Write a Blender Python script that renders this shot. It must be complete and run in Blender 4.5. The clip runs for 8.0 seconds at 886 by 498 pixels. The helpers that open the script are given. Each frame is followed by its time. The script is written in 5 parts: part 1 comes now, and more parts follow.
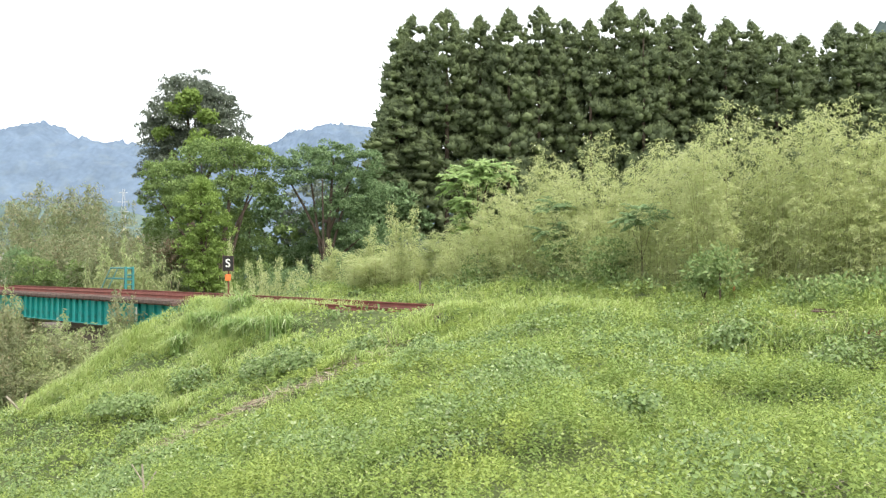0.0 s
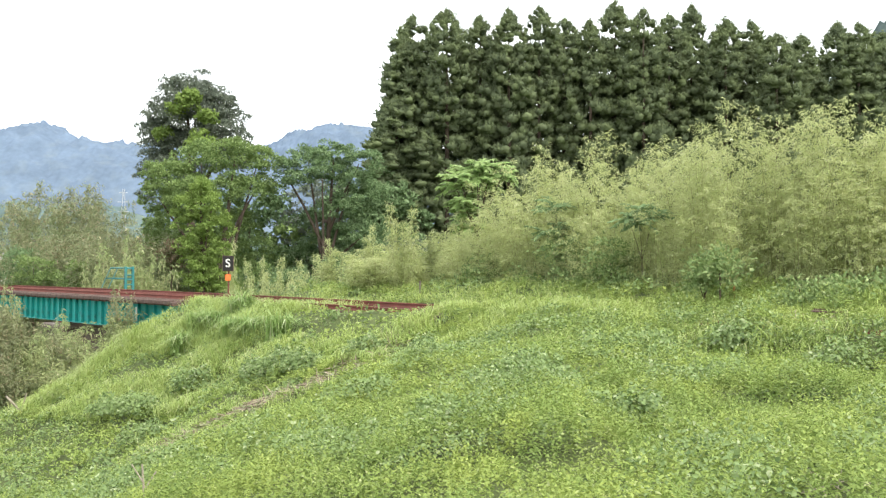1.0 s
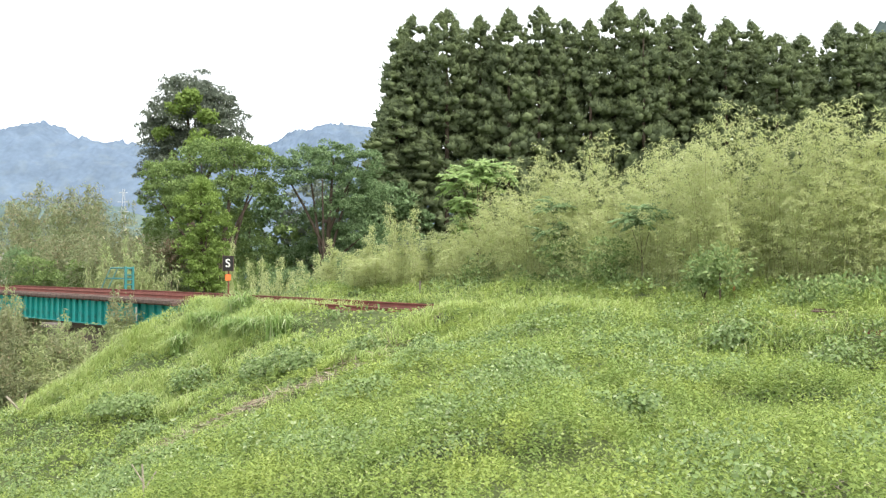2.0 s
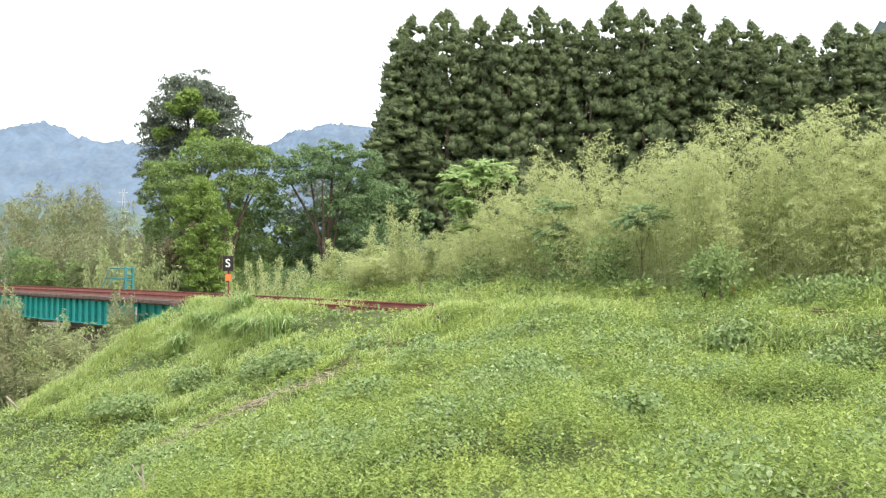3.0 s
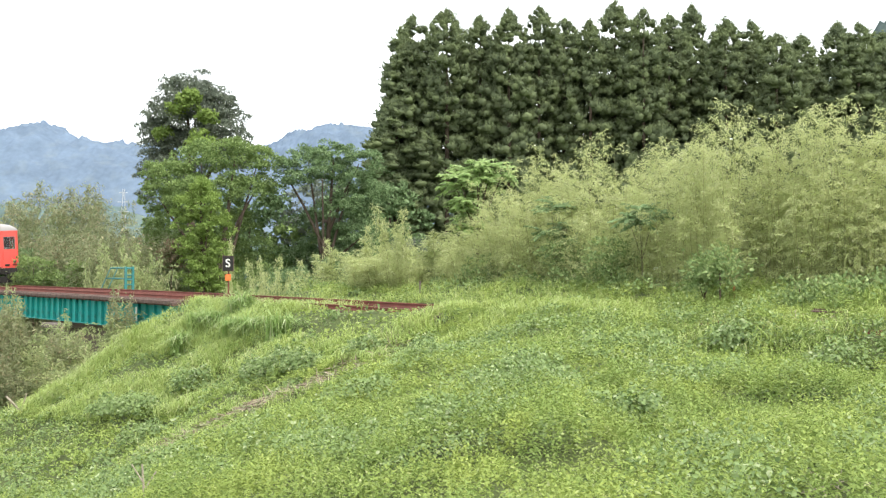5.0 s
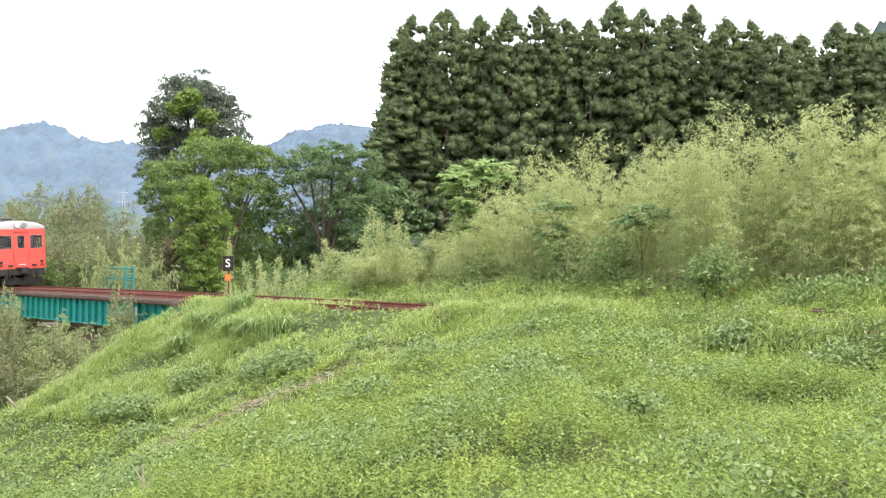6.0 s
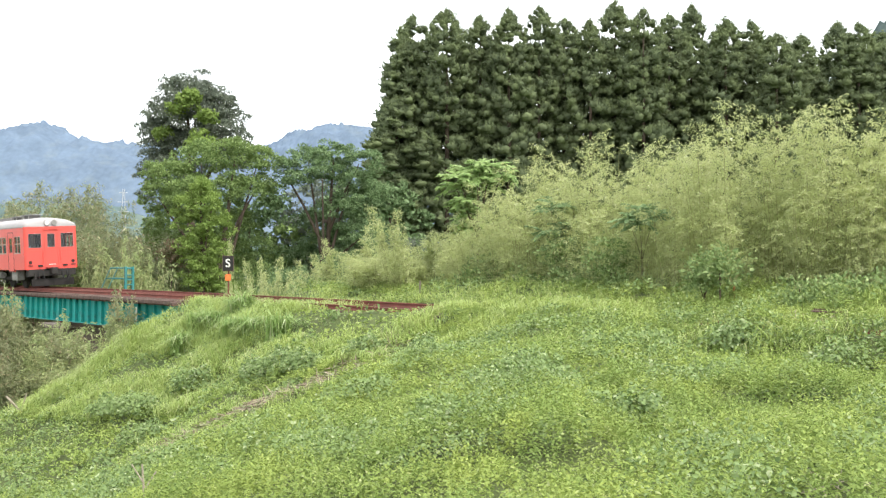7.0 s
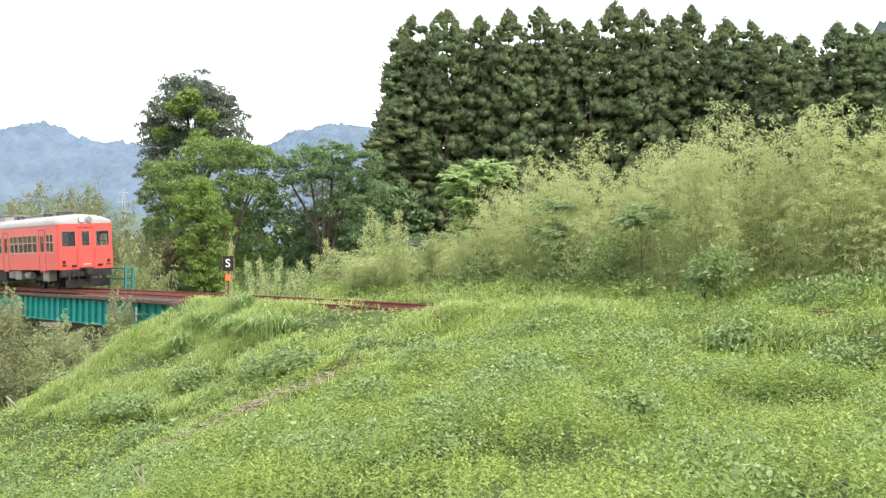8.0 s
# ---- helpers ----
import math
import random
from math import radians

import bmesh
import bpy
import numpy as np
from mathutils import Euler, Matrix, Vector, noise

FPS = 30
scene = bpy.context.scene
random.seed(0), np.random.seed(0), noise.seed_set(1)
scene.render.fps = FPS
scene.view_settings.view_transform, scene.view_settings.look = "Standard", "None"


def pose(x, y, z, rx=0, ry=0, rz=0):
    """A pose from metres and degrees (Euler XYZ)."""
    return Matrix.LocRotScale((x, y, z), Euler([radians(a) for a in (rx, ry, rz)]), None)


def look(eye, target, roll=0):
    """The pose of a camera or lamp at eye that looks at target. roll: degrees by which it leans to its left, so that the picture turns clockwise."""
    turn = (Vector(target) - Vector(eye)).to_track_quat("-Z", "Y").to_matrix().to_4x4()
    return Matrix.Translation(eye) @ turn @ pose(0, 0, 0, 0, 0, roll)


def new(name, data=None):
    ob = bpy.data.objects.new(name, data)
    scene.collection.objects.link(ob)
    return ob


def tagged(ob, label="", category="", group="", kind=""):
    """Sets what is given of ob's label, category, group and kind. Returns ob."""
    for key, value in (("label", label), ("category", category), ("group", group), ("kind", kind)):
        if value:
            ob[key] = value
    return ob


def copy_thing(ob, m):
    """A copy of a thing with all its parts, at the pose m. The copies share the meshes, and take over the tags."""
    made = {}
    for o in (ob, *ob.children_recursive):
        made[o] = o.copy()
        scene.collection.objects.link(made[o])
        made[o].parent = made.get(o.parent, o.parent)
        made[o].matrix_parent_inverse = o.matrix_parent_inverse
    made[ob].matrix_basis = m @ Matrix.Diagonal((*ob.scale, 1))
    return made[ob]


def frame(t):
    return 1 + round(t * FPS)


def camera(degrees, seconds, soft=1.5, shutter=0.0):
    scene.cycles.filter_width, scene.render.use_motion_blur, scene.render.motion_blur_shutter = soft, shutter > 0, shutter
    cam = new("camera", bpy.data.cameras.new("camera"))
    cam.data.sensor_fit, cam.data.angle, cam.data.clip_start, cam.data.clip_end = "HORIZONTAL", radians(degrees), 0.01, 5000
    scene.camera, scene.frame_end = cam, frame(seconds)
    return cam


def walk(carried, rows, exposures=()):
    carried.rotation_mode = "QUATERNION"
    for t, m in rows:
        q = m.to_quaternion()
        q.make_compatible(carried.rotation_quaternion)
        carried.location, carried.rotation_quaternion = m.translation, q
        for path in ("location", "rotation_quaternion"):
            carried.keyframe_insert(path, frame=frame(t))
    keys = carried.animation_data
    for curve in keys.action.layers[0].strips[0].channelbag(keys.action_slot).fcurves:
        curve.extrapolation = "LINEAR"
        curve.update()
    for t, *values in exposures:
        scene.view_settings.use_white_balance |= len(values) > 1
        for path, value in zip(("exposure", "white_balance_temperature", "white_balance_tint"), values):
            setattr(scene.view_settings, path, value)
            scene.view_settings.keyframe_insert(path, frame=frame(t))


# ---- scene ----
cam = camera(45, 8.0, soft=1.3)
EYE = (0.0, 0.0, 0.97)
walk(cam, [(0.0, look(EYE, (0, 100, 2.715))), (8.0, look(EYE, (0, 100, 2.715)))], exposures=[(0.0, 0.1), (8.0, 0.1)])

# ---- light: bright high overcast with a soft sun behind thin cloud ----
world = bpy.data.worlds.new("sky")
scene.world = world
world.use_nodes = True
wn, wl = world.node_tree.nodes, world.node_tree.links
SUN_EL, SUN_ROT = radians(55), radians(135)
sky = wn.new("ShaderNodeTexSky")
sky.sky_type, sky.sun_disc, sky.sun_elevation, sky.sun_rotation = "NISHITA", False, SUN_EL, SUN_ROT
sky.air_density, sky.dust_density = 1.0, 4.0
clouds = wn.new("ShaderNodeMixRGB")
clouds.inputs[0].default_value = 0.72
clouds.inputs[2].default_value = (21.0, 21.4, 22.0, 1)
wl.new(sky.outputs[0], clouds.inputs[1])
wl.new(clouds.outputs[0], wn["Background"].inputs[0])
wn["Background"].inputs[1].default_value = 0.12
sun = new("sun", bpy.data.lights.new("sun", "SUN"))
sun.data.energy, sun.data.angle, sun.data.color = 3.6, radians(12), (1.0, 0.95, 0.86)
SUN_DIR = Vector((math.sin(SUN_ROT) * math.cos(SUN_EL), math.cos(SUN_ROT) * math.cos(SUN_EL), math.sin(SUN_EL)))
sun.matrix_world = look(SUN_DIR * 200, (0, 0, 0))



# ---- materials ----
def mat(name, color, rough=0.8, metal=0.0, vary=0.15, scale=3.0, bump=0.0, fine=40.0, dirt=None, dirt_amount=0.4, spec=0.3):
    m = bpy.data.materials.new(name)
    m.use_nodes = True
    n, l = m.node_tree.nodes, m.node_tree.links
    b = n["Principled BSDF"]
    b.inputs["Roughness"].default_value, b.inputs["Metallic"].default_value = rough, metal
    b.inputs["Specular IOR Level"].default_value = spec
    co = n.new("ShaderNodeTexCoord")
    big, small = n.new("ShaderNodeTexNoise"), n.new("ShaderNodeTexNoise")
    big.inputs["Scale"].default_value, small.inputs["Scale"].default_value = scale, fine
    big.inputs["Detail"].default_value = small.inputs["Detail"].default_value = 5
    l.new(co.outputs["Object"], big.inputs["Vector"])
    l.new(co.outputs["Object"], small.inputs["Vector"])
    ramp = n.new("ShaderNodeValToRGB")
    ramp.color_ramp.elements[0].position, ramp.color_ramp.elements[1].position = 0.3, 0.7
    ramp.color_ramp.elements[0].color = (*[c * (1 - vary) for c in color], 1)
    ramp.color_ramp.elements[1].color = (*[min(1, c * (1 + vary)) for c in color], 1)
    add = n.new("ShaderNodeMath")
    add.operation = "MULTIPLY_ADD"
    add.inputs[1].default_value = 0.4
    half = n.new("ShaderNodeMath")
    half.operation = "MULTIPLY"
    half.inputs[1].default_value = 0.6
    l.new(big.outputs[0], half.inputs[0])
    l.new(small.outputs[0], add.inputs[0])
    l.new(half.outputs[0], add.inputs[2])
    l.new(add.outputs[0], ramp.inputs[0])
    out = ramp.outputs[0]
    if dirt:
        mix = n.new("ShaderNodeMixRGB")
        spot = n.new("ShaderNodeTexNoise")
        spot.inputs["Scale"].default_value, spot.inputs["Detail"].default_value = scale * 2.3, 8
        l.new(co.outputs["Object"], spot.inputs["Vector"])
        edge = n.new("ShaderNodeMapRange")
        edge.inputs[1].default_value, edge.inputs[2].default_value, edge.inputs[4].default_value = 0.5, 0.72, dirt_amount
        l.new(spot.outputs[0], edge.inputs[0])
        l.new(edge.outputs[0], mix.inputs[0])
        l.new(out, mix.inputs[1])
        mix.inputs[2].default_value = (*dirt, 1)
        out = mix.outputs[0]
    l.new(out, b.inputs["Base Color"])
    if bump:
        bm = n.new("ShaderNodeBump")
        bm.inputs["Strength"].default_value, bm.inputs["Distance"].default_value = bump, 0.03
        l.new(small.outputs[0], bm.inputs["Height"])
        l.new(bm.outputs[0], b.inputs["Normal"])
    return m


def leaf_mat(name, dark, light, accent=None, accent_share=0.1, patch=None, patch_scale=0.25, through_light=0.3, rough=0.55, spec=0.35, fleck=None, fleck_scale=4.0):
    """Leaves: every island has its own tint between dark and light, some take the accent; patches shift whole areas."""
    m = bpy.data.materials.new(name)
    m.use_nodes = True
    n, l = m.node_tree.nodes, m.node_tree.links
    b = n["Principled BSDF"]
    b.inputs["Roughness"].default_value, b.inputs["Specular IOR Level"].default_value = rough, spec
    geo, co = n.new("ShaderNodeNewGeometry"), n.new("ShaderNodeTexCoord")
    ramp = n.new("ShaderNodeValToRGB")
    el = ramp.color_ramp.elements
    el[0].color, el[1].color = (*dark, 1), (*light, 1)
    if accent:
        el[1].position = 1 - accent_share
        e = el.new(min(0.999, 1 - accent_share + 0.02))
        e.color = (*accent, 1)
    l.new(geo.outputs["Random Per Island"], ramp.inputs[0])
    out = ramp.outputs[0]
    if patch:
        noise_node = n.new("ShaderNodeTexNoise")
        noise_node.inputs["Scale"].default_value, noise_node.inputs["Detail"].default_value = patch_scale, 4
        l.new(co.outputs["Object"], noise_node.inputs["Vector"])
        edge = n.new("ShaderNodeMapRange")
        edge.inputs[1].default_value, edge.inputs[2].default_value, edge.inputs[4].default_value = 0.42, 0.66, 0.75
        l.new(noise_node.outputs[0], edge.inputs[0])
        mix = n.new("ShaderNodeMixRGB")
        l.new(edge.outputs[0], mix.inputs[0])
        l.new(out, mix.inputs[1])
        mix.inputs[2].default_value = (*patch, 1)
        out = mix.outputs[0]
    if fleck:
        grain = n.new("ShaderNodeTexNoise")
        grain.inputs["Scale"].default_value, grain.inputs["Detail"].default_value = fleck_scale, 3
        l.new(co.outputs["Object"], grain.inputs["Vector"])
        rise = n.new("ShaderNodeMapRange")
        rise.inputs[1].default_value, rise.inputs[2].default_value, rise.inputs[4].default_value = 0.45, 0.65, 0.7
        l.new(grain.outputs[0], rise.inputs[0])
        tint = n.new("ShaderNodeMixRGB")
        l.new(rise.outputs[0], tint.inputs[0])
        l.new(out, tint.inputs[1])
        tint.inputs[2].default_value = (*fleck, 1)
        out = tint.outputs[0]
    l.new(out, b.inputs["Base Color"])
    tr = n.new("ShaderNodeBsdfTranslucent")
    l.new(out, tr.inputs[0])
    ms = n.new("ShaderNodeMixShader")
    ms.inputs[0].default_value = through_light
    l.new(b.outputs[0], ms.inputs[1])
    l.new(tr.outputs[0], ms.inputs[2])
    l.new(ms.outputs[0], n["Material Output"].inputs[0])
    return m


M = {
    "soil": mat("soil", (0.075, 0.095, 0.03), 0.95, vary=0.4, scale=0.6, fine=14, bump=0.6, dirt=(0.06, 0.10, 0.03), dirt_amount=0.8),
    "straw": leaf_mat("dry_straw", (0.20, 0.155, 0.11), (0.34, 0.275, 0.20), (0.22, 0.26, 0.12), 0.3, through_light=0.1),
    "withered": leaf_mat("withered_leaf", (0.16, 0.12, 0.075), (0.26, 0.20, 0.125), (0.20, 0.23, 0.10), 0.35, through_light=0.3),
    "weed": leaf_mat("weed_leaf", (0.165, 0.24, 0.064), (0.335, 0.42, 0.12), (0.47, 0.52, 0.25), 0.06, patch=(0.375, 0.445, 0.108), patch_scale=0.9, spec=0.18, rough=0.6, through_light=0.3, fleck=(0.215, 0.315, 0.09), fleck_scale=2.2),
    "kudzu": leaf_mat("vine_leaf", (0.125, 0.195, 0.072), (0.25, 0.335, 0.13), (0.42, 0.48, 0.28), 0.10, patch=(0.22, 0.305, 0.108), patch_scale=0.9, spec=0.18, rough=0.5, through_light=0.27),
    "grass": leaf_mat("grass_blade", (0.30, 0.395, 0.12), (0.49, 0.575, 0.215), (0.62, 0.64, 0.36), 0.10, patch=(0.44, 0.53, 0.16), patch_scale=0.9, through_light=0.42, fleck=(0.32, 0.43, 0.125), fleck_scale=1.6),
    "tussock": leaf_mat("tussock_blade", (0.22, 0.34, 0.10), (0.42, 0.54, 0.22), (0.60, 0.66, 0.40), 0.15, through_light=0.42),
    # cedar and conifer tints are raised and greyed to carry distance haze
    "cedar": leaf_mat("cedar_spray", (0.14, 0.175, 0.10), (0.18, 0.22, 0.12), (0.22, 0.27, 0.14), 0.15, through_light=0.45, patch=(0.22, 0.27, 0.125), patch_scale=0.7, spec=0.08, rough=0.9),
    "conifer": leaf_mat("conifer_spray", (0.135, 0.165, 0.13), (0.225, 0.26, 0.19), through_light=0.38, spec=0.15),
    "broad": leaf_mat("broad_leaf", (0.145, 0.22, 0.075), (0.26, 0.35, 0.125), (0.33, 0.43, 0.17), 0.1, through_light=0.4, spec=0.15, rough=0.7),
    "broad_blue": leaf_mat("blue_green_leaf", (0.12, 0.19, 0.085), (0.235, 0.335, 0.16), (0.30, 0.41, 0.21), 0.1, through_light=0.4, spec=0.15, rough=0.7),
    "vine": leaf_mat("bright_vine_leaf", (0.17, 0.255, 0.06), (0.31, 0.415, 0.12), through_light=0.4, spec=0.15, rough=0.7),
    "young": leaf_mat("young_leaf", (0.22, 0.33, 0.115), (0.38, 0.50, 0.20), spec=0.2, through_light=0.42),
    "bamboo": leaf_mat("bamboo_leaf", (0.41, 0.465, 0.215), (0.58, 0.615, 0.315), (0.70, 0.71, 0.47), 0.08, patch=(0.55, 0.59, 0.285), patch_scale=0.7, through_light=0.54, spec=0.15, fleck=(0.46, 0.525, 0.23), fleck_scale=1.7),
    "bamboo_dry": leaf_mat("bamboo_leaf_brownish", (0.195, 0.235, 0.12), (0.335, 0.37, 0.20), (0.40, 0.32, 0.21), 0.14, patch=(0.305, 0.285, 0.15), patch_scale=0.22, through_light=0.42, fleck=(0.22, 0.30, 0.13), fleck_scale=0.5),
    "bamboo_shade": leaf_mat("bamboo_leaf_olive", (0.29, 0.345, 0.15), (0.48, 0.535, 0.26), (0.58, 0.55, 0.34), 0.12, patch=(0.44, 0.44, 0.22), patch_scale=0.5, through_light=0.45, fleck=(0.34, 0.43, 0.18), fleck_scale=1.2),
    "shrub": leaf_mat("shrub_leaf", (0.15, 0.225, 0.085), (0.28, 0.375, 0.145), (0.40, 0.48, 0.22), 0.12, through_light=0.38, spec=0.2, rough=0.6),
    "culm": mat("bamboo_culm", (0.29, 0.31, 0.13), 0.6, vary=0.3),
    "bark": mat("bark", (0.10, 0.075, 0.055), 0.95, vary=0.4, scale=2, fine=25, bump=0.8),
    # distant woods: air haze is put into the base colours, bluer and greyer
    "hazy_far_wood": mat("distant_wood_haze_tint", (0.13, 0.175, 0.235), 1.0, vary=0.22, scale=0.02, fine=0.14, dirt=(0.225, 0.26, 0.245), dirt_amount=0.22, spec=0),
    "hazy_near_wood": mat("valley_wood_haze_tint", (0.10, 0.14, 0.135), 1.0, vary=0.35, scale=0.03, fine=0.2, dirt=(0.18, 0.21, 0.16), dirt_amount=0.7, spec=0),
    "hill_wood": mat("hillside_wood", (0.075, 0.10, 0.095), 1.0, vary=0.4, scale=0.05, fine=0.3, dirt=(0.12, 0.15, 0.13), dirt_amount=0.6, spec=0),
    "rust": mat("rusty_rail", (0.19, 0.066, 0.05), 0.85, vary=0.35, scale=2, fine=60, bump=0.3),
    "rail_top": mat("worn_rail_head", (0.30, 0.22, 0.19), 0.45, metal=0.6, vary=0.2),
    "timber": mat("weathered_timber", (0.115, 0.075, 0.062), 0.95, vary=0.45, scale=3, fine=30, bump=0.6, dirt=(0.20, 0.17, 0.15)),
    "teal": mat("teal_paint", (0.018, 0.30, 0.27), 0.5, vary=0.16, scale=1.2, fine=20, dirt=(0.05, 0.12, 0.10), dirt_amount=0.5),
    "teal_dark": mat("teal_paint_aged", (0.03, 0.21, 0.20), 0.55, vary=0.2, scale=2, dirt=(0.12, 0.09, 0.07)),
    "concrete": mat("old_concrete", (0.17, 0.14, 0.12), 0.95, vary=0.3, scale=1.5, fine=30, bump=0.5, dirt=(0.07, 0.06, 0.05)),
}


# ---- mesh helpers ----
def mesh_from(name, verts, faces_flat, sides, material, smooth=False):
    me = bpy.data.meshes.new(name)
    nf = len(faces_flat) // sides
    me.vertices.add(len(verts))
    me.vertices.foreach_set("co", np.ascontiguousarray(verts, dtype=np.float32).ravel())
    me.loops.add(len(faces_flat))
    me.loops.foreach_set("vertex_index", np.ascontiguousarray(faces_flat, dtype=np.int32))
    me.polygons.add(nf)
    me.polygons.foreach_set("loop_start", np.arange(0, nf * sides, sides, dtype=np.int32))
    if smooth:
        me.polygons.foreach_set("use_smooth", np.ones(nf, dtype=bool))
    me.update(calc_edges=True)
    me.validate()
    if material:
        me.materials.append(material)
    return me


def part(name, bm, material, parent=None, label="", smooth=False):
    me = bpy.data.meshes.new(name)
    bm.to_mesh(me)
    bm.free()
    if smooth:
        me.polygons.foreach_set("use_smooth", [True] * len(me.polygons))
    me.materials.append(material)
    ob = new(name, me)
    ob.parent = parent
    return tagged(ob, label)


def thing(name, label, category, m=None, group="", kind=""):
    ob = new(name)
    ob.empty_display_size = 0.2
    if m is not None:
        ob.matrix_basis = m
    return tagged(ob, label, category, group, kind)


def box(bm, x0, x1, y0, y1, z0, z1, bevel=0.0):
    r = bmesh.ops.create_cube(bm, size=1.0)
    bmesh.ops.scale(bm, vec=(x1 - x0, y1 - y0, z1 - z0), verts=r["verts"])
    bmesh.ops.translate(bm, vec=((x0 + x1) / 2, (y0 + y1) / 2, (z0 + z1) / 2), verts=r["verts"])
    if bevel:
        edges = list({e for v in r["verts"] for e in v.link_edges})
        bmesh.ops.bevel(bm, geom=edges, offset=bevel, segments=1, affect="EDGES")
    return bm


def rod(bm, a, b, r0, r1=None, seg=8):
    a, b = Vector(a), Vector(b)
    turn = (b - a).to_track_quat("Z", "Y").to_matrix().to_4x4()
    bmesh.ops.create_cone(bm, cap_ends=True, segments=seg, radius1=r0, radius2=r0 if r1 is None else r1, depth=(b - a).length,
                          matrix=Matrix.Translation((a + b) / 2) @ turn)
    return bm


def unit(v):
    return v / np.maximum(np.linalg.norm(v, axis=1, keepdims=True), 1e-9)


def leaf_arrays(pos, along, up, length, width, fold=0.25):
    """Pointed leaves of two folded halves: verts and quads. along: stalk to tip; up: the face's normal."""
    along = unit(along)
    side = unit(np.cross(along, up))
    nrm = np.cross(side, along)
    L, W = np.asarray(length)[:, None], np.asarray(width)[:, None]
    mid = pos + along * L * 0.45
    v = np.stack([pos, mid + side * W * 0.5 + nrm * W * fold, pos + along * L - nrm * L * 0.12, mid - side * W * 0.5 + nrm * W * fold], axis=1)
    return v.reshape(-1, 3), np.arange(len(pos) * 4)


def round_leaf_arrays(pos, along, up, length, width, fold=0.12):
    """Broad six-sided leaves, folded along the rib."""
    along = unit(along)
    side = unit(np.cross(along, up))
    nrm = np.cross(side, along)
    L, W = np.asarray(length)[:, None], np.asarray(width)[:, None]
    a, b, lift = pos + along * L * 0.25, pos + along * L * 0.65, nrm * W * fold
    tip = pos + along * L - nrm * L * 0.15
    v = np.stack([pos, a + side * W * 0.5 + lift, b + side * W * 0.42 + lift, tip, b - side * W * 0.42 + lift, a - side * W * 0.5 + lift], axis=1)
    k = np.arange(len(pos))[:, None] * 6
    return v.reshape(-1, 3), (k + np.array([[0, 1, 2, 3, 0, 3, 4, 5]])).ravel()


def leaves(name, material, pos, along, up, length, width, fold=0.25):
    v, f = leaf_arrays(pos, along, up, length, width, fold)
    return mesh_from(name, v, f, 4, material)


def rand_dirs(n, rng):
    return unit(rng.normal(size=(n, 3)))


# ---- the lie of the land ----
def smooth01(x):
    x = np.clip(x, 0, 1)
    return x * x * (3 - 2 * x)


TRACK_HEADING, CURVE_LEN, CURVE_R = radians(39.5), 34.0, 230.0


def centre_line():
    """The track's centre, every half metre: straight over the bridge, then a curve to the right."""
    s = np.arange(-120, 90.01, 0.5)
    ang = TRACK_HEADING - np.clip(s, 0, CURVE_LEN) / CURVE_R
    d = np.stack([np.sin(ang), -np.cos(ang)], axis=1)
    p = np.cumsum(d * 0.5, axis=0)
    p = p - p[np.argmin(np.abs(s))] + np.array([-17.85, 53.3])
    return s, p, d


LINE_S, LINE_P, LINE_D = centre_line()


def on_track(s, side=0.0, z=0.0):
    """A point s metres along the track, side metres towards the near side."""
    x, y = np.interp(s, LINE_S, LINE_P[:, 0]), np.interp(s, LINE_S, LINE_P[:, 1])
    a, b = np.interp(s, LINE_S, LINE_D[:, 0]), np.interp(s, LINE_S, LINE_D[:, 1])
    return np.array([x + b * side, y - a * side, z])


def track_coords(x, y):
    s, d = np.empty(len(x)), np.empty(len(x))
    for i in range(0, len(x), 20000):
        q = np.stack([x[i:i + 20000], y[i:i + 20000]], axis=1)
        k = np.argmin(((q[:, None, :] - LINE_P[None, ::2]) ** 2).sum(axis=2), axis=1) * 2
        rel = q - LINE_P[k]
        s[i:i + 20000] = LINE_S[k] + (rel * LINE_D[k]).sum(axis=1)
        d[i:i + 20000] = rel[:, 0] * LINE_D[k, 1] - rel[:, 1] * LINE_D[k, 0]
    return s, d


def wave(x, y, scale, seed=0.0):
    """Cheap smooth noise, about -1 to 1."""
    x, y = x / scale + seed * 7.3, y / scale - seed * 3.1
    return (np.sin(x * 1.7 + np.sin(y * 1.3) * 1.4) + np.sin(y * 2.1 + np.sin(x * 1.1 + 2) * 1.6) + np.sin((x + y) * 2.9 + 1.3) * 0.6 + np.sin((x - y) * 4.3) * 0.4) / 2.4


END_S = 16.6


def ground_z(x, y):
    x, y = np.asarray(x, dtype=float), np.asarray(y, dtype=float)
    s, d = track_coords(x, y)
    r = np.hypot(np.maximum(0, END_S - s), np.maximum(0, d - 1.75))
    bank = -0.40 - r / 1.5
    low = -5.2 + 4.6 * smooth01((x + 13) / 14.5)
    low = np.where(d < -3, np.minimum(low, -2.0 + 0 * low), low)
    k = 0.7
    z = k * np.logaddexp(bank / k, low / k)
    far = smooth01((np.hypot(x, y) - 200) / 900)
    z = z + 0.42 * smooth01((-d - 1.5) / 1.8) * smooth01((s - 8) / 8)
    z = z + 0.12 * wave(x, y, 1.6) * smooth01((np.abs(d) - 1.2) / 1.5) + 0.05 * wave(x, y, 0.6, 2)
    return np.where(np.abs(d) < 1.3, np.minimum(z, -0.38), z) * (1 - far) + far * -4


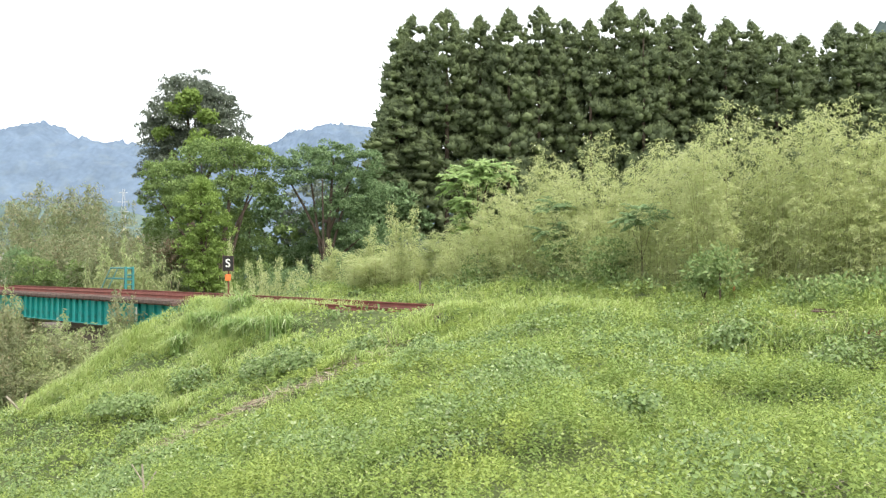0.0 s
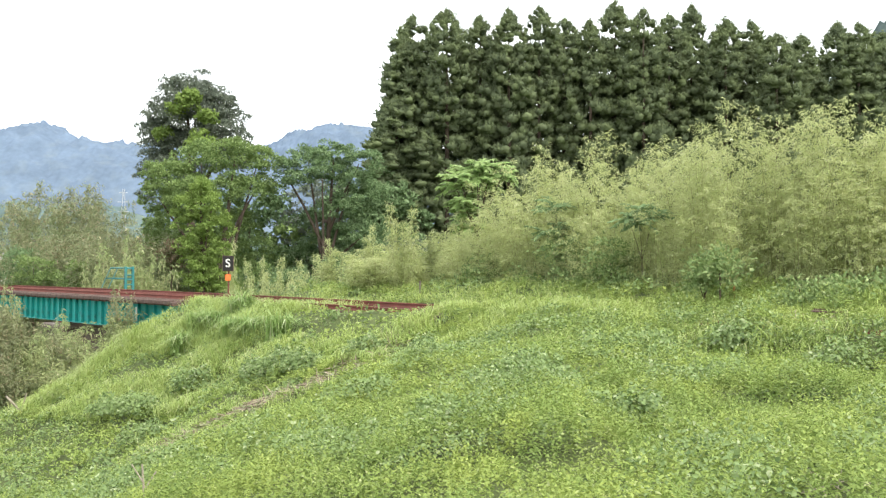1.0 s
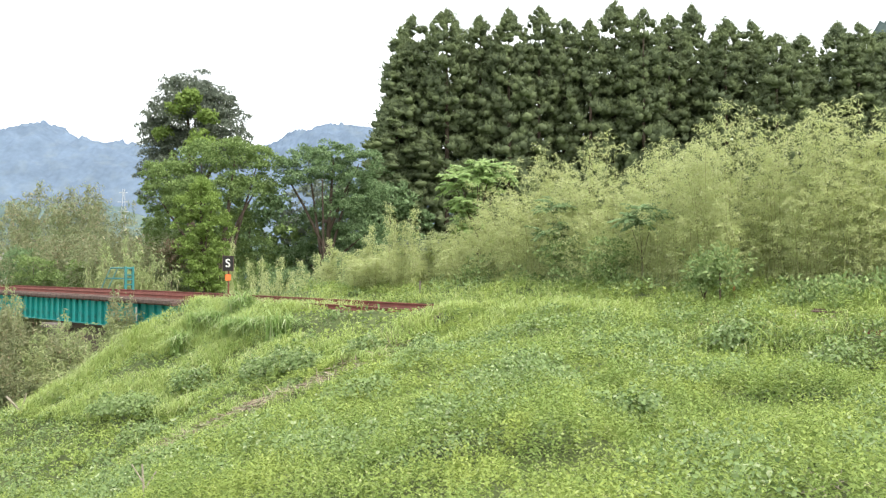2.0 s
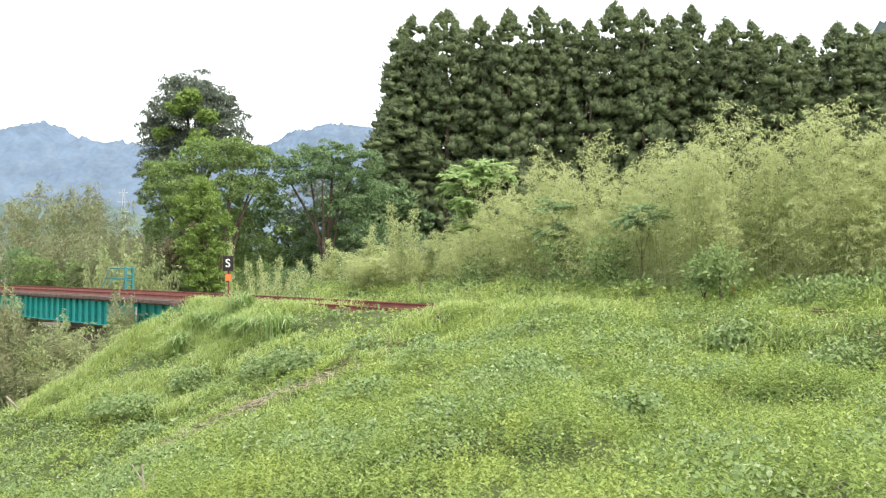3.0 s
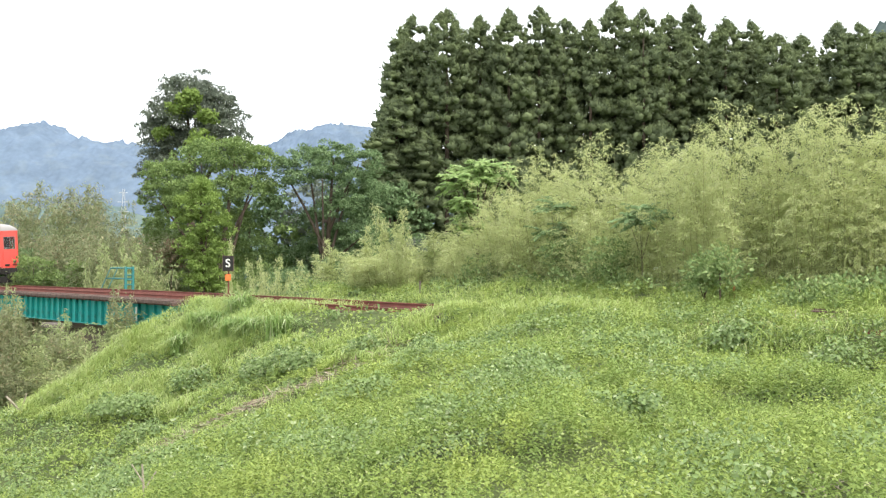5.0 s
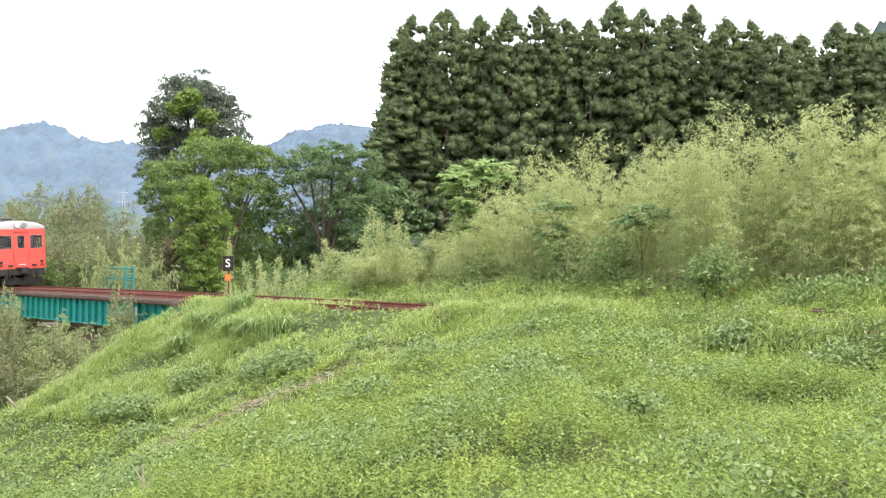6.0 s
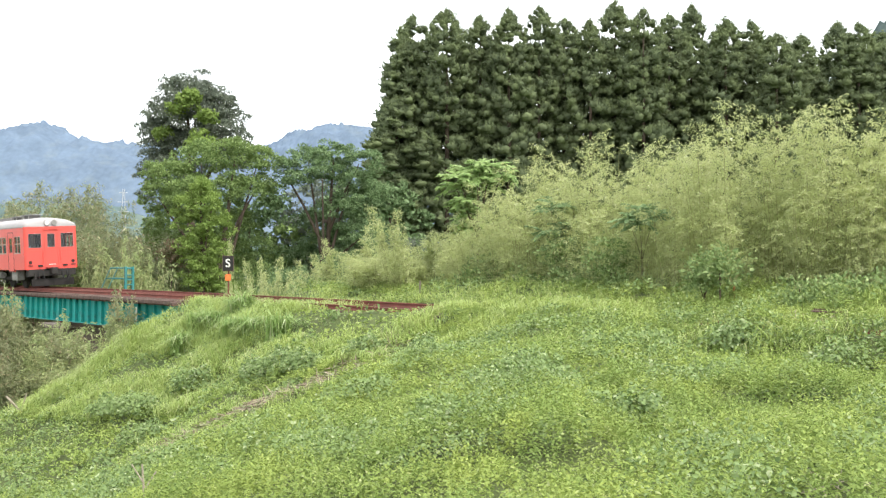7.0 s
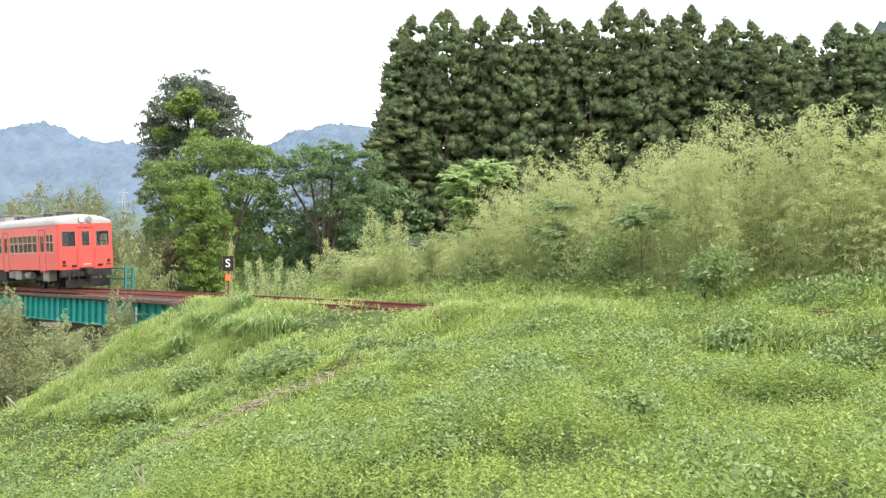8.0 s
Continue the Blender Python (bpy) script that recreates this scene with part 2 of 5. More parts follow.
def build_ground():
    def axis(fine0, fine1, step):
        out = list(np.arange(fine0, fine1 + 0.01, step))
        g, up, down = step, [fine1], [fine0]
        while up[-1] < 3500:
            g *= 1.25
            up.append(up[-1] + g)
            down.append(down[-1] - g)
        return np.array(down[:0:-1] + out + up[1:])
    xs, ys = axis(-26, 22, 0.35), axis(4, 56, 0.35)
    gx, gy = np.meshgrid(xs, ys)
    z = ground_z(gx.ravel(), gy.ravel())
    v = np.stack([gx.ravel(), gy.ravel(), z], axis=1)
    nx, ny = len(xs), len(ys)
    i = (np.arange(ny - 1)[:, None] * nx + np.arange(nx - 1)[None]).ravel()
    f = np.stack([i, i + 1, i + 1 + nx, i + nx], axis=1).ravel()
    return tagged(new("ground", mesh_from("ground", v, f, 4, M["soil"], smooth=True)), "green overgrown railway embankment and valley ground", "ground", kind="structure")


build_ground()


# ---- undergrowth ----
def path_dist(x, y):
    pts = np.array([(-0.6, 24.4), (-1.85, 22.8), (-2.6, 21.8), (-3.65, 20.7), (-4.6, 21.6), (-6.1, 23.2)])
    dist = np.full(len(x), 99.0)
    for i, (a, b) in enumerate(zip(pts[:-1], pts[1:])):
        t = np.clip(((x - a[0]) * (b - a)[0] + (y - a[1]) * (b - a)[1]) / ((b - a) @ (b - a)), 0, 1)
        dist = np.minimum(dist, np.hypot(x - a[0] - t * (b - a)[0], y - a[1] - t * (b - a)[1]) * (0.45 if i in (2, 3) else 0.7))
    return dist


def path_mask(x, y):
    """How bare the trodden path down the bank is, 0 to 1."""
    return np.clip(1.5 - path_dist(x, y) / 0.6, 0, 1) * np.clip(0.42 + 0.85 * wave(x, y, 0.8, 5), 0, 1)


def path_dist_low(x, y):
    """Weeds stay short beside the path, 0 to 1."""
    return np.clip(path_dist(x, y) / 3.0, 0.05, 1)


def in_view(x, y, edge=1.15):
    return (y > 4) & (np.abs(x) < y * 0.4142 * edge + 0.6)


def scatter(n, y0, y1, rng):
    y = np.sqrt(rng.uniform(y0 ** 2, y1 ** 2, n))
    x = rng.uniform(-1, 1, n) * (y * 0.4142 * 1.12 + 0.5)
    return x, y


def chance(i, j, seed):
    q = np.sin(i * 127.1 + j * 311.7 + seed * 74.7) * 43758.5453
    return q - np.floor(q)


def clumps(x, y, cell, seed):
    """The nearest clump's middle and its two dice, for points of the ground."""
    i0, j0 = np.floor(x / cell), np.floor(y / cell)
    best = np.full(len(x), 1e9)
    out = np.zeros((4, len(x)))
    for a in (-1, 0, 1):
        for b in (-1, 0, 1):
            i, j = i0 + a, j0 + b
            cx, cy = (i + chance(i, j, seed)) * cell, (j + chance(i, j, seed + 1)) * cell
            q = np.hypot(x - cx, y - cy)
            near = q < best
            best = np.where(near, q, best)
            for k, val in enumerate((cx, cy, chance(i, j, seed + 2), chance(i, j, seed + 3))):
                out[k] = np.where(near, val, out[k])
    return best, *out


def build_weeds():
    """Low leafy weeds in humps, leaf by leaf; creeping vines take some of the humps."""
    for name, label, material, bands, seed in (
            ("weeds", "dense lime green leafy weeds on the bank", M["weed"],
             ((80000, 5.2, 13, 0.034, 0.018), (95000, 12, 24, 0.055, 0.029), (85000, 22, 46, 0.11, 0.06)), 3),
            ("vine_undergrowth", "broad-leaved green vines creeping over the bank", M["kudzu"],
             ((85000, 5.2, 13, 0.034, 0.026), (130000, 12, 24, 0.048, 0.037), (80000, 22, 46, 0.09, 0.066)), 4)):
        rng = np.random.default_rng(seed)
        vs, fs, base = [], [], 0
        for n, y0, y1, length, width in bands:
            x, y = scatter(n, y0, y1, rng)
            s, d = track_coords(x, y)
            r1, cx, cy, dice, kind = clumps(x, y, 0.85, 1)
            r2, ex, ey, dice2, _ = clumps(x, y, 0.27, 9)
            vine = kind + 0.28 * wave(x, y, 2.4, 1) + np.where((s < 30) & (d > 3), 0.22, 0) > 0.70
            keep = (d > -6.5) & (d < 60) & (s > 2) & (path_mask(x, y) < 0.12) & (path_dist(x, y) > 0.24 + 0.34 * wave(x, y, 0.6, 4))
            keep &= vine if name != "weeds" else ~vine
            keep &= ~((np.abs(d) < 0.95) & ((s < 15.5) | (s > 25.4) & (s < 33.0)))
            keep &= (r2 < 0.21) | (dice2 > 0.5)
            x, y, d, s, r1, cx, cy, dice, r2, ex, ey, dice2 = (q[keep] for q in (x, y, d, s, r1, cx, cy, dice, r2, ex, ey, dice2))
            m = len(x)
            dome = np.sqrt(np.maximum(0, 1 - (r1 / 0.62) ** 2))
            small = np.sqrt(np.maximum(0, 1 - (r2 / 0.21) ** 2))
            mound = 0.06 + dome * (0.06 + 0.40 * dice ** 1.5) + small * (0.05 + 0.15 * dice2) + 0.06 * wave(x, y, 1.7, 6)
            mound *= np.where(np.abs(d) < 2.0, 0.45, np.where((s < 22) & (d > 0), 0.7, 1.0))
            mound *= path_dist_low(x, y) * np.where((s > 25) & (s < 33) & (d > 0) & (d < 3.0), 0.25, 1)
            h = np.maximum(mound, 0.03) * (1 - 0.65 * rng.uniform(0, 1, m) ** 2.2) * (0.6 if name == "weeds" else 1.0)
            shoot = (rng.uniform(0, 1, m) < 0.22) * (np.abs(d) > 1.2) * path_dist_low(x, y)
            z = ground_z(x, y) + h + shoot * rng.uniform(0, 0.13, m)
            tilt = np.stack([(x - cx) * 0.9 * dice + (x - ex) * 2.6, (y - cy) * 0.9 * dice + (y - ey) * 2.6], axis=1)
            along = rand_dirs(m, rng) * np.array([1, 1, 0.35]) + np.stack([tilt[:, 0] * 0.6, tilt[:, 1] * 0.6, 0.1 + 0.7 * shoot], axis=1)
            up = np.stack([tilt[:, 0] + 0.2 + rng.normal(0, 0.6, m), tilt[:, 1] - 0.25 + rng.normal(0, 0.6, m), np.ones(m)], axis=1)
            size = rng.uniform(0.55, 1.3, m)
            shape = leaf_arrays if name == "weeds" else round_leaf_arrays
            v, f = shape(np.stack([x, y, z], axis=1), along, up, length * size, width * size)
            vs.append(v), fs.append(f + base)
            base += len(v)
        tagged(new(name, mesh_from(name, np.concatenate(vs), np.concatenate(fs), 4, material)), label, "undergrowth", kind="stuff")


def build_shoots():
    """Upright leafy shoots in drifts: whorls of pointed leaves, larger and flatter towards the foot."""
    rng = np.random.default_rng(21)
    vs, fs, base = [], [], 0
    for n, y0, y1, length, per in ((15000, 5.2, 13, 0.044, 12), (18000, 12, 24, 0.062, 10), (14500, 22, 46, 0.11, 7)):
        x, y = scatter(n, y0, y1, rng)
        s, d = track_coords(x, y)
        r1, cx, cy, dice, kind = clumps(x, y, 0.85, 1)
        drift = wave(x, y, 1.1, 12) + 0.5 * wave(x, y, 0.45, 3)
        keep = (d > -6.5) & (s > 2) & (path_dist(x, y) > 0.6 + 0.5 * wave(x, y, 0.6, 4)) & (np.abs(d) > 1.15) & (drift > -0.75)
        keep &= ~((s > 25) & (s < 33) & (d > 0) & (d < 3.0)) & ~((s < 24) & (d < 5) & (rng.uniform(0, 1, n) < 0.75))
        x, y, d, s, r1, dice, drift = (q[keep] for q in (x, y, d, s, r1, dice, drift))
        m = len(x)
        dome = np.sqrt(np.maximum(0, 1 - (r1 / 0.62) ** 2))
        tall = (0.13 + 0.12 * np.clip(drift, 0, 1) + 0.12 * dice * dome) * rng.uniform(0.6, 1.35, m) * path_dist_low(x, y)
        foot = ground_z(x, y) + dome * (0.03 + 0.24 * dice ** 1.5)
        lean = rng.normal(0, 0.22, (m, 2)) + np.array([0.0, -0.08])
        t = np.tile(np.linspace(0.12, 1.0, per), m)
        T = np.repeat(tall, per)
        az = np.repeat(rng.uniform(0, 6.28, m), per) + np.tile(np.arange(per) * 2.4, m) + rng.normal(0, 0.3, m * per)
        pos = np.stack([np.repeat(x, per) + np.repeat(lean[:, 0], per) * T * t, np.repeat(y, per) + np.repeat(lean[:, 1], per) * T * t, np.repeat(foot, per) + T * t], axis=1)
        climb = -0.15 + 1.15 * t ** 2
        al = np.stack([np.cos(az), np.sin(az), climb + rng.normal(0, 0.25, m * per)], axis=1)
        up = np.stack([-np.cos(az) * climb, -np.sin(az) * climb, np.ones(m * per)], axis=1) + rng.normal(0, 0.42, (m * per, 3))
        k = (1.15 - 0.55 * t) * rng.uniform(0.7, 1.25, m * per) * np.repeat(rng.uniform(0.75, 1.3, m), per)
        v, f = leaf_arrays(pos, al, up, length * k, length * 0.44 * k, 0.2)
        vs.append(v), fs.append(f + base)
        base += len(v)
    tagged(new("weed_shoots", mesh_from("weed_shoots", np.concatenate(vs), np.concatenate(fs), 4, M["weed"])), "upright lime green leafy shoots on the bank", "undergrowth", kind="stuff")


def blades(pos, lean, out, length, width, droop=0.35):
    """Arching grass blades in two lengths."""
    d = np.stack([np.cos(lean), np.sin(lean), np.zeros(len(lean))], axis=1)
    side = np.stack([-np.sin(lean), np.cos(lean), np.zeros(len(lean))], axis=1) * width[:, None] * 0.5
    L, o = length[:, None], out[:, None]
    upv = np.array([0, 0, 1.0])
    mid = pos + d * o * L * 0.35 + upv * L * 0.62
    tip = mid + d * (o + droop) * L * 0.55 + upv * L * (0.42 - 0.75 * o)
    v = np.stack([pos - side, pos + side, mid + side, mid - side, tip + side * 0.15, tip - side * 0.15], axis=1).reshape(-1, 3)
    k = np.arange(len(pos))[:, None] * 6
    return v, (k + np.array([[0, 1, 2, 3, 3, 2, 4, 5]])).ravel()


def build_grass():
    """Tufts of long arching blades, thick along the bank's crest."""
    rng = np.random.default_rng(11)
    pos, lean_, out_, ln, wd = [], [], [], [], []
    for n, y0, y1, long, thick in ((1500, 5.5, 14, 0.32, 0.006), (6500, 13, 28, 0.38, 0.008), (11500, 26, 48, 0.50, 0.012)):
        x, y = scatter(n, y0, y1, rng)
        s, d = track_coords(x, y)
        w = wave(x, y, 2.3, 9)
        keep = (d > -7.5) & (s > 8) & ((w > 0.5) | (d < 2.0) | (s < 27) & (d < 6.5) & (w > -0.5)) & (path_mask(x, y) < 0.5)
        keep &= ~((np.abs(d) < 0.9) & ((s < 16) | (s > 25.4) & (s < 33.0))) & ~((s < 18) & (d < 1.3)) & ~((s > 25.4) & (s < 33) & (d > 0) & (d < 2.6))
        x, y, d, s = x[keep], y[keep], d[keep], s[keep]
        z = ground_z(x, y)
        for _ in range(7):
            m = len(x)
            pos.append(np.stack([x + rng.normal(0, 0.12, m), y + rng.normal(0, 0.12, m), z], axis=1))
            lean_.append(rng.uniform(0, 2 * np.pi, m)), out_.append(rng.uniform(0.3, 1.15, m))
            ln.append(long * rng.uniform(0.5, 1.2, m) * np.where(d < 1.0, np.where(d < -1.2, 0.85, np.where((s > 21.8) & (s < 26), 0.95, 0.6)), 1)), wd.append(thick * rng.uniform(0.7, 1.3, m))
    x, y = scatter(34000, 22, 42, rng)
    s, d = track_coords(x, y)
    w = wave(x, y, 1.4, 14)
    keep = (s > 13) & (s < 29) & (d > 1.2) & (d < 9.5 - 0.12 * s) & (path_dist(x, y) > 0.5) & (w > -0.2) & (x < -0.4) & ~((s > 25) & (d < 3.2))
    x, y, w = x[keep], y[keep], w[keep]
    cx, cy = scatter(15000, 14, 32, rng)
    s, d = track_coords(cx, cy)
    cw = wave(cx, cy, 1.2, 15)
    keep = (s > 29) & (d > -6) & (d < 4.5) & (cw > -0.15) & (np.abs(d) > 1.1) & ~((s < 33.5) & (np.abs(d) < 3.2))
    x, y, w = np.concatenate([x, cx[keep]]), np.concatenate([y, cy[keep]]), np.concatenate([w, cw[keep] - 0.9])
    z = ground_z(x, y)
    for _ in range(9):
        m = len(x)
        pos.append(np.stack([x + rng.normal(0, 0.13, m), y + rng.normal(0, 0.13, m), z], axis=1))
        lean_.append(rng.normal(-2.2, 1.4, m)), out_.append(rng.uniform(0.25, 1.15, m))
        ln.append((0.42 + 0.16 * w) * rng.uniform(0.6, 1.35, m)), wd.append(0.017 * rng.uniform(0.7, 1.3, m))
    v, f = blades(np.concatenate(pos), np.concatenate(lean_), np.concatenate(out_), np.concatenate(ln), np.concatenate(wd))
    tagged(new("tall_grass", mesh_from("tall_grass", v, f, 4, M["grass"])), "tufts of long fresh green grass along the track", "grass", kind="stuff")
    # big arching tussocks on the shoulder of the bank
    for i, (x, y) in enumerate(((-7.9, 35.2), (-7.2, 34.4), (-6.6, 34.9), (-8.3, 34.2), (-5.6, 31.5), (-4.6, 30.2), (-6.3, 32.6))):
        n = 260
        lean = rng.uniform(0, 2 * np.pi, n)
        pos = np.stack([rng.normal(0, 0.16, n), rng.normal(0, 0.16, n), np.full(n, -0.05)], axis=1)
        v, f = blades(pos, lean, rng.uniform(0.2, 0.95, n), rng.uniform(0.6, 1.15, n), np.full(n, 0.028), 0.55)
        ob = new("grass_tussock", mesh_from("grass_tussock", v, f, 4, M["tussock"]))
        ob.location = (x, y, float(ground_z(np.array([x]), np.array([y]))[0]))
        tagged(ob, "arching tussock of dark green pampas grass", "grass", "grass tussocks")


def build_straw():
    rng = np.random.default_rng(12)
    n = 90000
    x, y = scatter(n, 17, 28, rng)
    keep = np.maximum(path_mask(x, y), 0.45 * (path_dist(x, y) < 0.5)) > rng.uniform(0.15, 0.8, n)
    x, y = x[keep], y[keep]
    m = len(x)
    pos = np.stack([x, y, ground_z(x, y) + rng.uniform(0.0, 0.10, m)], axis=1)
    al = rand_dirs(m, rng) * np.array([1, 1, 0.3])
    me = leaves("dry_straw", M["straw"], pos, al, rand_dirs(m, rng) + np.array([0, 0, 1]), rng.uniform(0.12, 0.3, m), np.full(m, 0.025), 0.1)
    tagged(new("dry_straw", me), "dry flattened straw on the trodden bank path", "dry grass", kind="stuff")


def build_meadow():
    """Coarser weeds all round, where the ground runs on beside and behind the standpoint."""
    rng = np.random.default_rng(13)
    n = 45000
    x, y = rng.uniform(-42, 42, n), rng.uniform(-18, 62, n)
    s, d = track_coords(x, y)
    keep = ~in_view(x, y, 1.1) & (np.abs(d) > 1.1) & (np.hypot(x, y) > 1.2)
    x, y = x[keep], y[keep]
    m = len(x)
    h = (0.10 + 0.10 * wave(x, y, 1.1, 6)) * rng.uniform(0.3, 1, m)
    up = np.stack([rng.normal(0, 0.5, m), rng.normal(0, 0.5, m), np.ones(m)], axis=1)
    k = rng.uniform(0.6, 1.2, m)
    me = leaves("meadow_weeds", M["weed"], np.stack([x, y, ground_z(x, y) + h], axis=1), rand_dirs(m, rng) * np.array([1, 1, 0.4]), up, 0.26 * k, 0.17 * k)
    tagged(new("meadow_weeds", me), "low green weeds covering the ground", "undergrowth", kind="stuff")


build_weeds()
build_shoots()
build_meadow()
build_grass()
build_straw()


# ---- trees ----
def stem_mesh(bm, pts, radii, seg=7):
    for a, b, r0, r1 in zip(pts[:-1], pts[1:], radii[:-1], radii[1:]):
        rod(bm, a, b, r0, r1, seg)
    return bm


def tuft_cloud(centres, outward, per, radius, length, width, rng, upward=0.25, squash=0.75):
    """Short sprays bristling from the centres of tufts."""
    n = len(centres)
    c = np.repeat(centres, per, axis=0)
    r = np.repeat(radius, per)[:, None]
    d = rand_dirs(n * per, rng)
    d[:, 2] = np.abs(d[:, 2]) * 1.15 - 0.3
    o = np.repeat(outward, per, axis=0)
    d = unit(d + o * 0.35)
    pos = c + d * r * rng.uniform(0.6, 1.0, (n * per, 1)) * np.array([1, 1, squash])
    al = rng.normal(0, 0.6, d.shape) + d * 0.35 + o * 0.3 + np.array([0, 0, upward])
    k = rng.uniform(0.6, 1.3, n * per)
    return pos, al, d + rng.normal(0, 0.35, d.shape) + np.array([0, 0, 0.35]), length * k, width * k


def clump_cores(centres, radius, rng, squash=0.8):
    """Closed, uneven lumps inside the tufts: four rings of four."""
    n = len(centres)
    lev = np.array([-0.6, 0.0, 0.6, 0.92])
    wid = np.array([0.55, 1.0, 0.75, 0.08])
    a = np.arange(4) * 2 * np.pi / 4 + 0.4
    shape = np.stack([np.outer(wid, np.cos(a)), np.outer(wid, np.sin(a)), np.repeat(lev[:, None] * squash, 4, axis=1)], axis=2).reshape(1, 16, 3)
    v = centres[:, None, :] + shape * radius[:, None, None] * rng.uniform(0.8, 1.15, (n, 16, 1))
    f = [(r * 4 + j, r * 4 + (j + 1) % 4, (r + 1) * 4 + (j + 1) % 4, (r + 1) * 4 + j) for r in range(3) for j in range(4)]
    return v.reshape(-1, 3), (np.arange(n)[:, None] * 16 + np.array(f).ravel()[None]).ravel()


def cedar(name, height, base_r, seed, material, label, clumps_=540, per=13):
    """A column of rounded, upturned clumps of sprays round a straight trunk, ending in a narrow spire."""
    rng = np.random.default_rng(seed)
    tree = thing(name, label, "tree")
    h = height
    part("trunk", stem_mesh(bmesh.new(), [(0, 0, -0.3), (0.05, 0, h * 0.5), (0, 0, h * 0.98)], [0.24, 0.16, 0.02]), M["bark"], tree)
    u = rng.uniform(0, 1, clumps_ * 2) ** 0.68
    thin = (u > 0.58) & (u < 0.72) & (rng.uniform(0, 1, len(u)) < 0.12)
    u = u[~thin][:clumps_]
    n = len(u)
    z = h * (0.05 + 0.93 * u)
    prof = base_r * (1 - np.exp(-(1 - u) * h / 3.0)) * (0.90 + 0.10 * np.sin(u * 11 + seed)) + 0.06
    a = rng.uniform(0, 2 * np.pi, n)
    r = prof * (1 + 0.14 * np.sin(a * 3 + z * 0.8 + seed)) * rng.uniform(0.15, 1.0, n) ** 0.5
    c = np.stack([np.cos(a) * r, np.sin(a) * r, z + 0.10 * r], axis=1)
    rad = np.clip((0.17 + 0.37 * prof / base_r) * rng.uniform(0.75, 1.25, n), 0.14, 0.72)
    out = np.stack([np.cos(a), np.sin(a), np.full(n, 0.25)], axis=1)
    tips = np.array([[0, 0, h * q] for q in (0.925, 0.945, 0.962, 0.978, 0.99)])
    c, rad = np.concatenate([c, tips]), np.concatenate([rad, [0.30, 0.25, 0.18, 0.12, 0.07]])
    out = np.concatenate([out, np.tile([0.0, 0, 1], (5, 1))])
    cv, cf = clump_cores(c, rad * 0.74, rng, 0.95)
    m = len(c)
    d = rand_dirs(m * per, rng)
    d[:, 2] = np.abs(d[:, 2]) * 1.2 - 0.35
    d = unit(d + np.repeat(out, per, axis=0) * 0.45)
    rr = np.repeat(rad, per)
    pos = np.repeat(c, per, axis=0) + d * (rr * rng.uniform(0.45, 0.9, m * per))[:, None] * np.array([1, 1, 0.9])
    rise = np.array([0, 0, 1.0]) - d * d[:, 2:3]
    al = rise * 0.75 + d * 0.55 + rng.normal(0, 0.42, d.shape)
    k = rng.uniform(0.65, 1.3, m * per) * (0.35 + 0.65 * np.clip(rr / 0.5, 0, 1))
    v, f = leaf_arrays(pos, al, d + rng.normal(0, 0.25, d.shape) + np.array([0, 0, 0.3]), 0.38 * k, 0.13 * k, 0.15)
    new("crown", mesh_from("crown", np.concatenate([v, cv]), np.concatenate([f, cf + len(v)]), 4, material)).parent = tree
    return tree


def ball_tree(name, label, blobs, seed, material, trunk, per=74, density=9.0, leaf=(0.155, 0.085), flat=0.7):
    """A broadleaf crown: blobs (x, y, z, r) covered with clumps of leaves, on a forked trunk."""
    rng = np.random.default_rng(seed)
    tree = thing(name, label, "tree")
    bm = bmesh.new()
    for pts, radii in trunk:
        stem_mesh(bm, pts, radii)
    part("trunk", bm, M["bark"], tree)
    cs, outs, rads = [], [], []
    for x, y, z, r in blobs:
        n = int(density * 1.9 * r * r) + 6
        d = rand_dirs(n, rng)
        d[:, 2] = np.where(d[:, 2] < -0.45, -d[:, 2], d[:, 2])
        k = rng.uniform(0.6, 1.12, (n, 1)) + 0.16 * np.sin(d[:, :1] * 7 + seed)
        cs.append(np.array([x, y, z]) + d * k * r * np.array([1, 1, flat]))
        outs.append(d)
        rads.append(np.clip(rng.normal(0.47, 0.14, n), 0.2, 0.8) * (0.6 + 0.2 * r))
    me = leaves("crown", material, *tuft_cloud(np.concatenate(cs), np.concatenate(outs), per, np.concatenate(rads), leaf[0], leaf[1], rng, upward=0.0, squash=0.7), 0.15)
    new("crown", me).parent = tree
    return tree


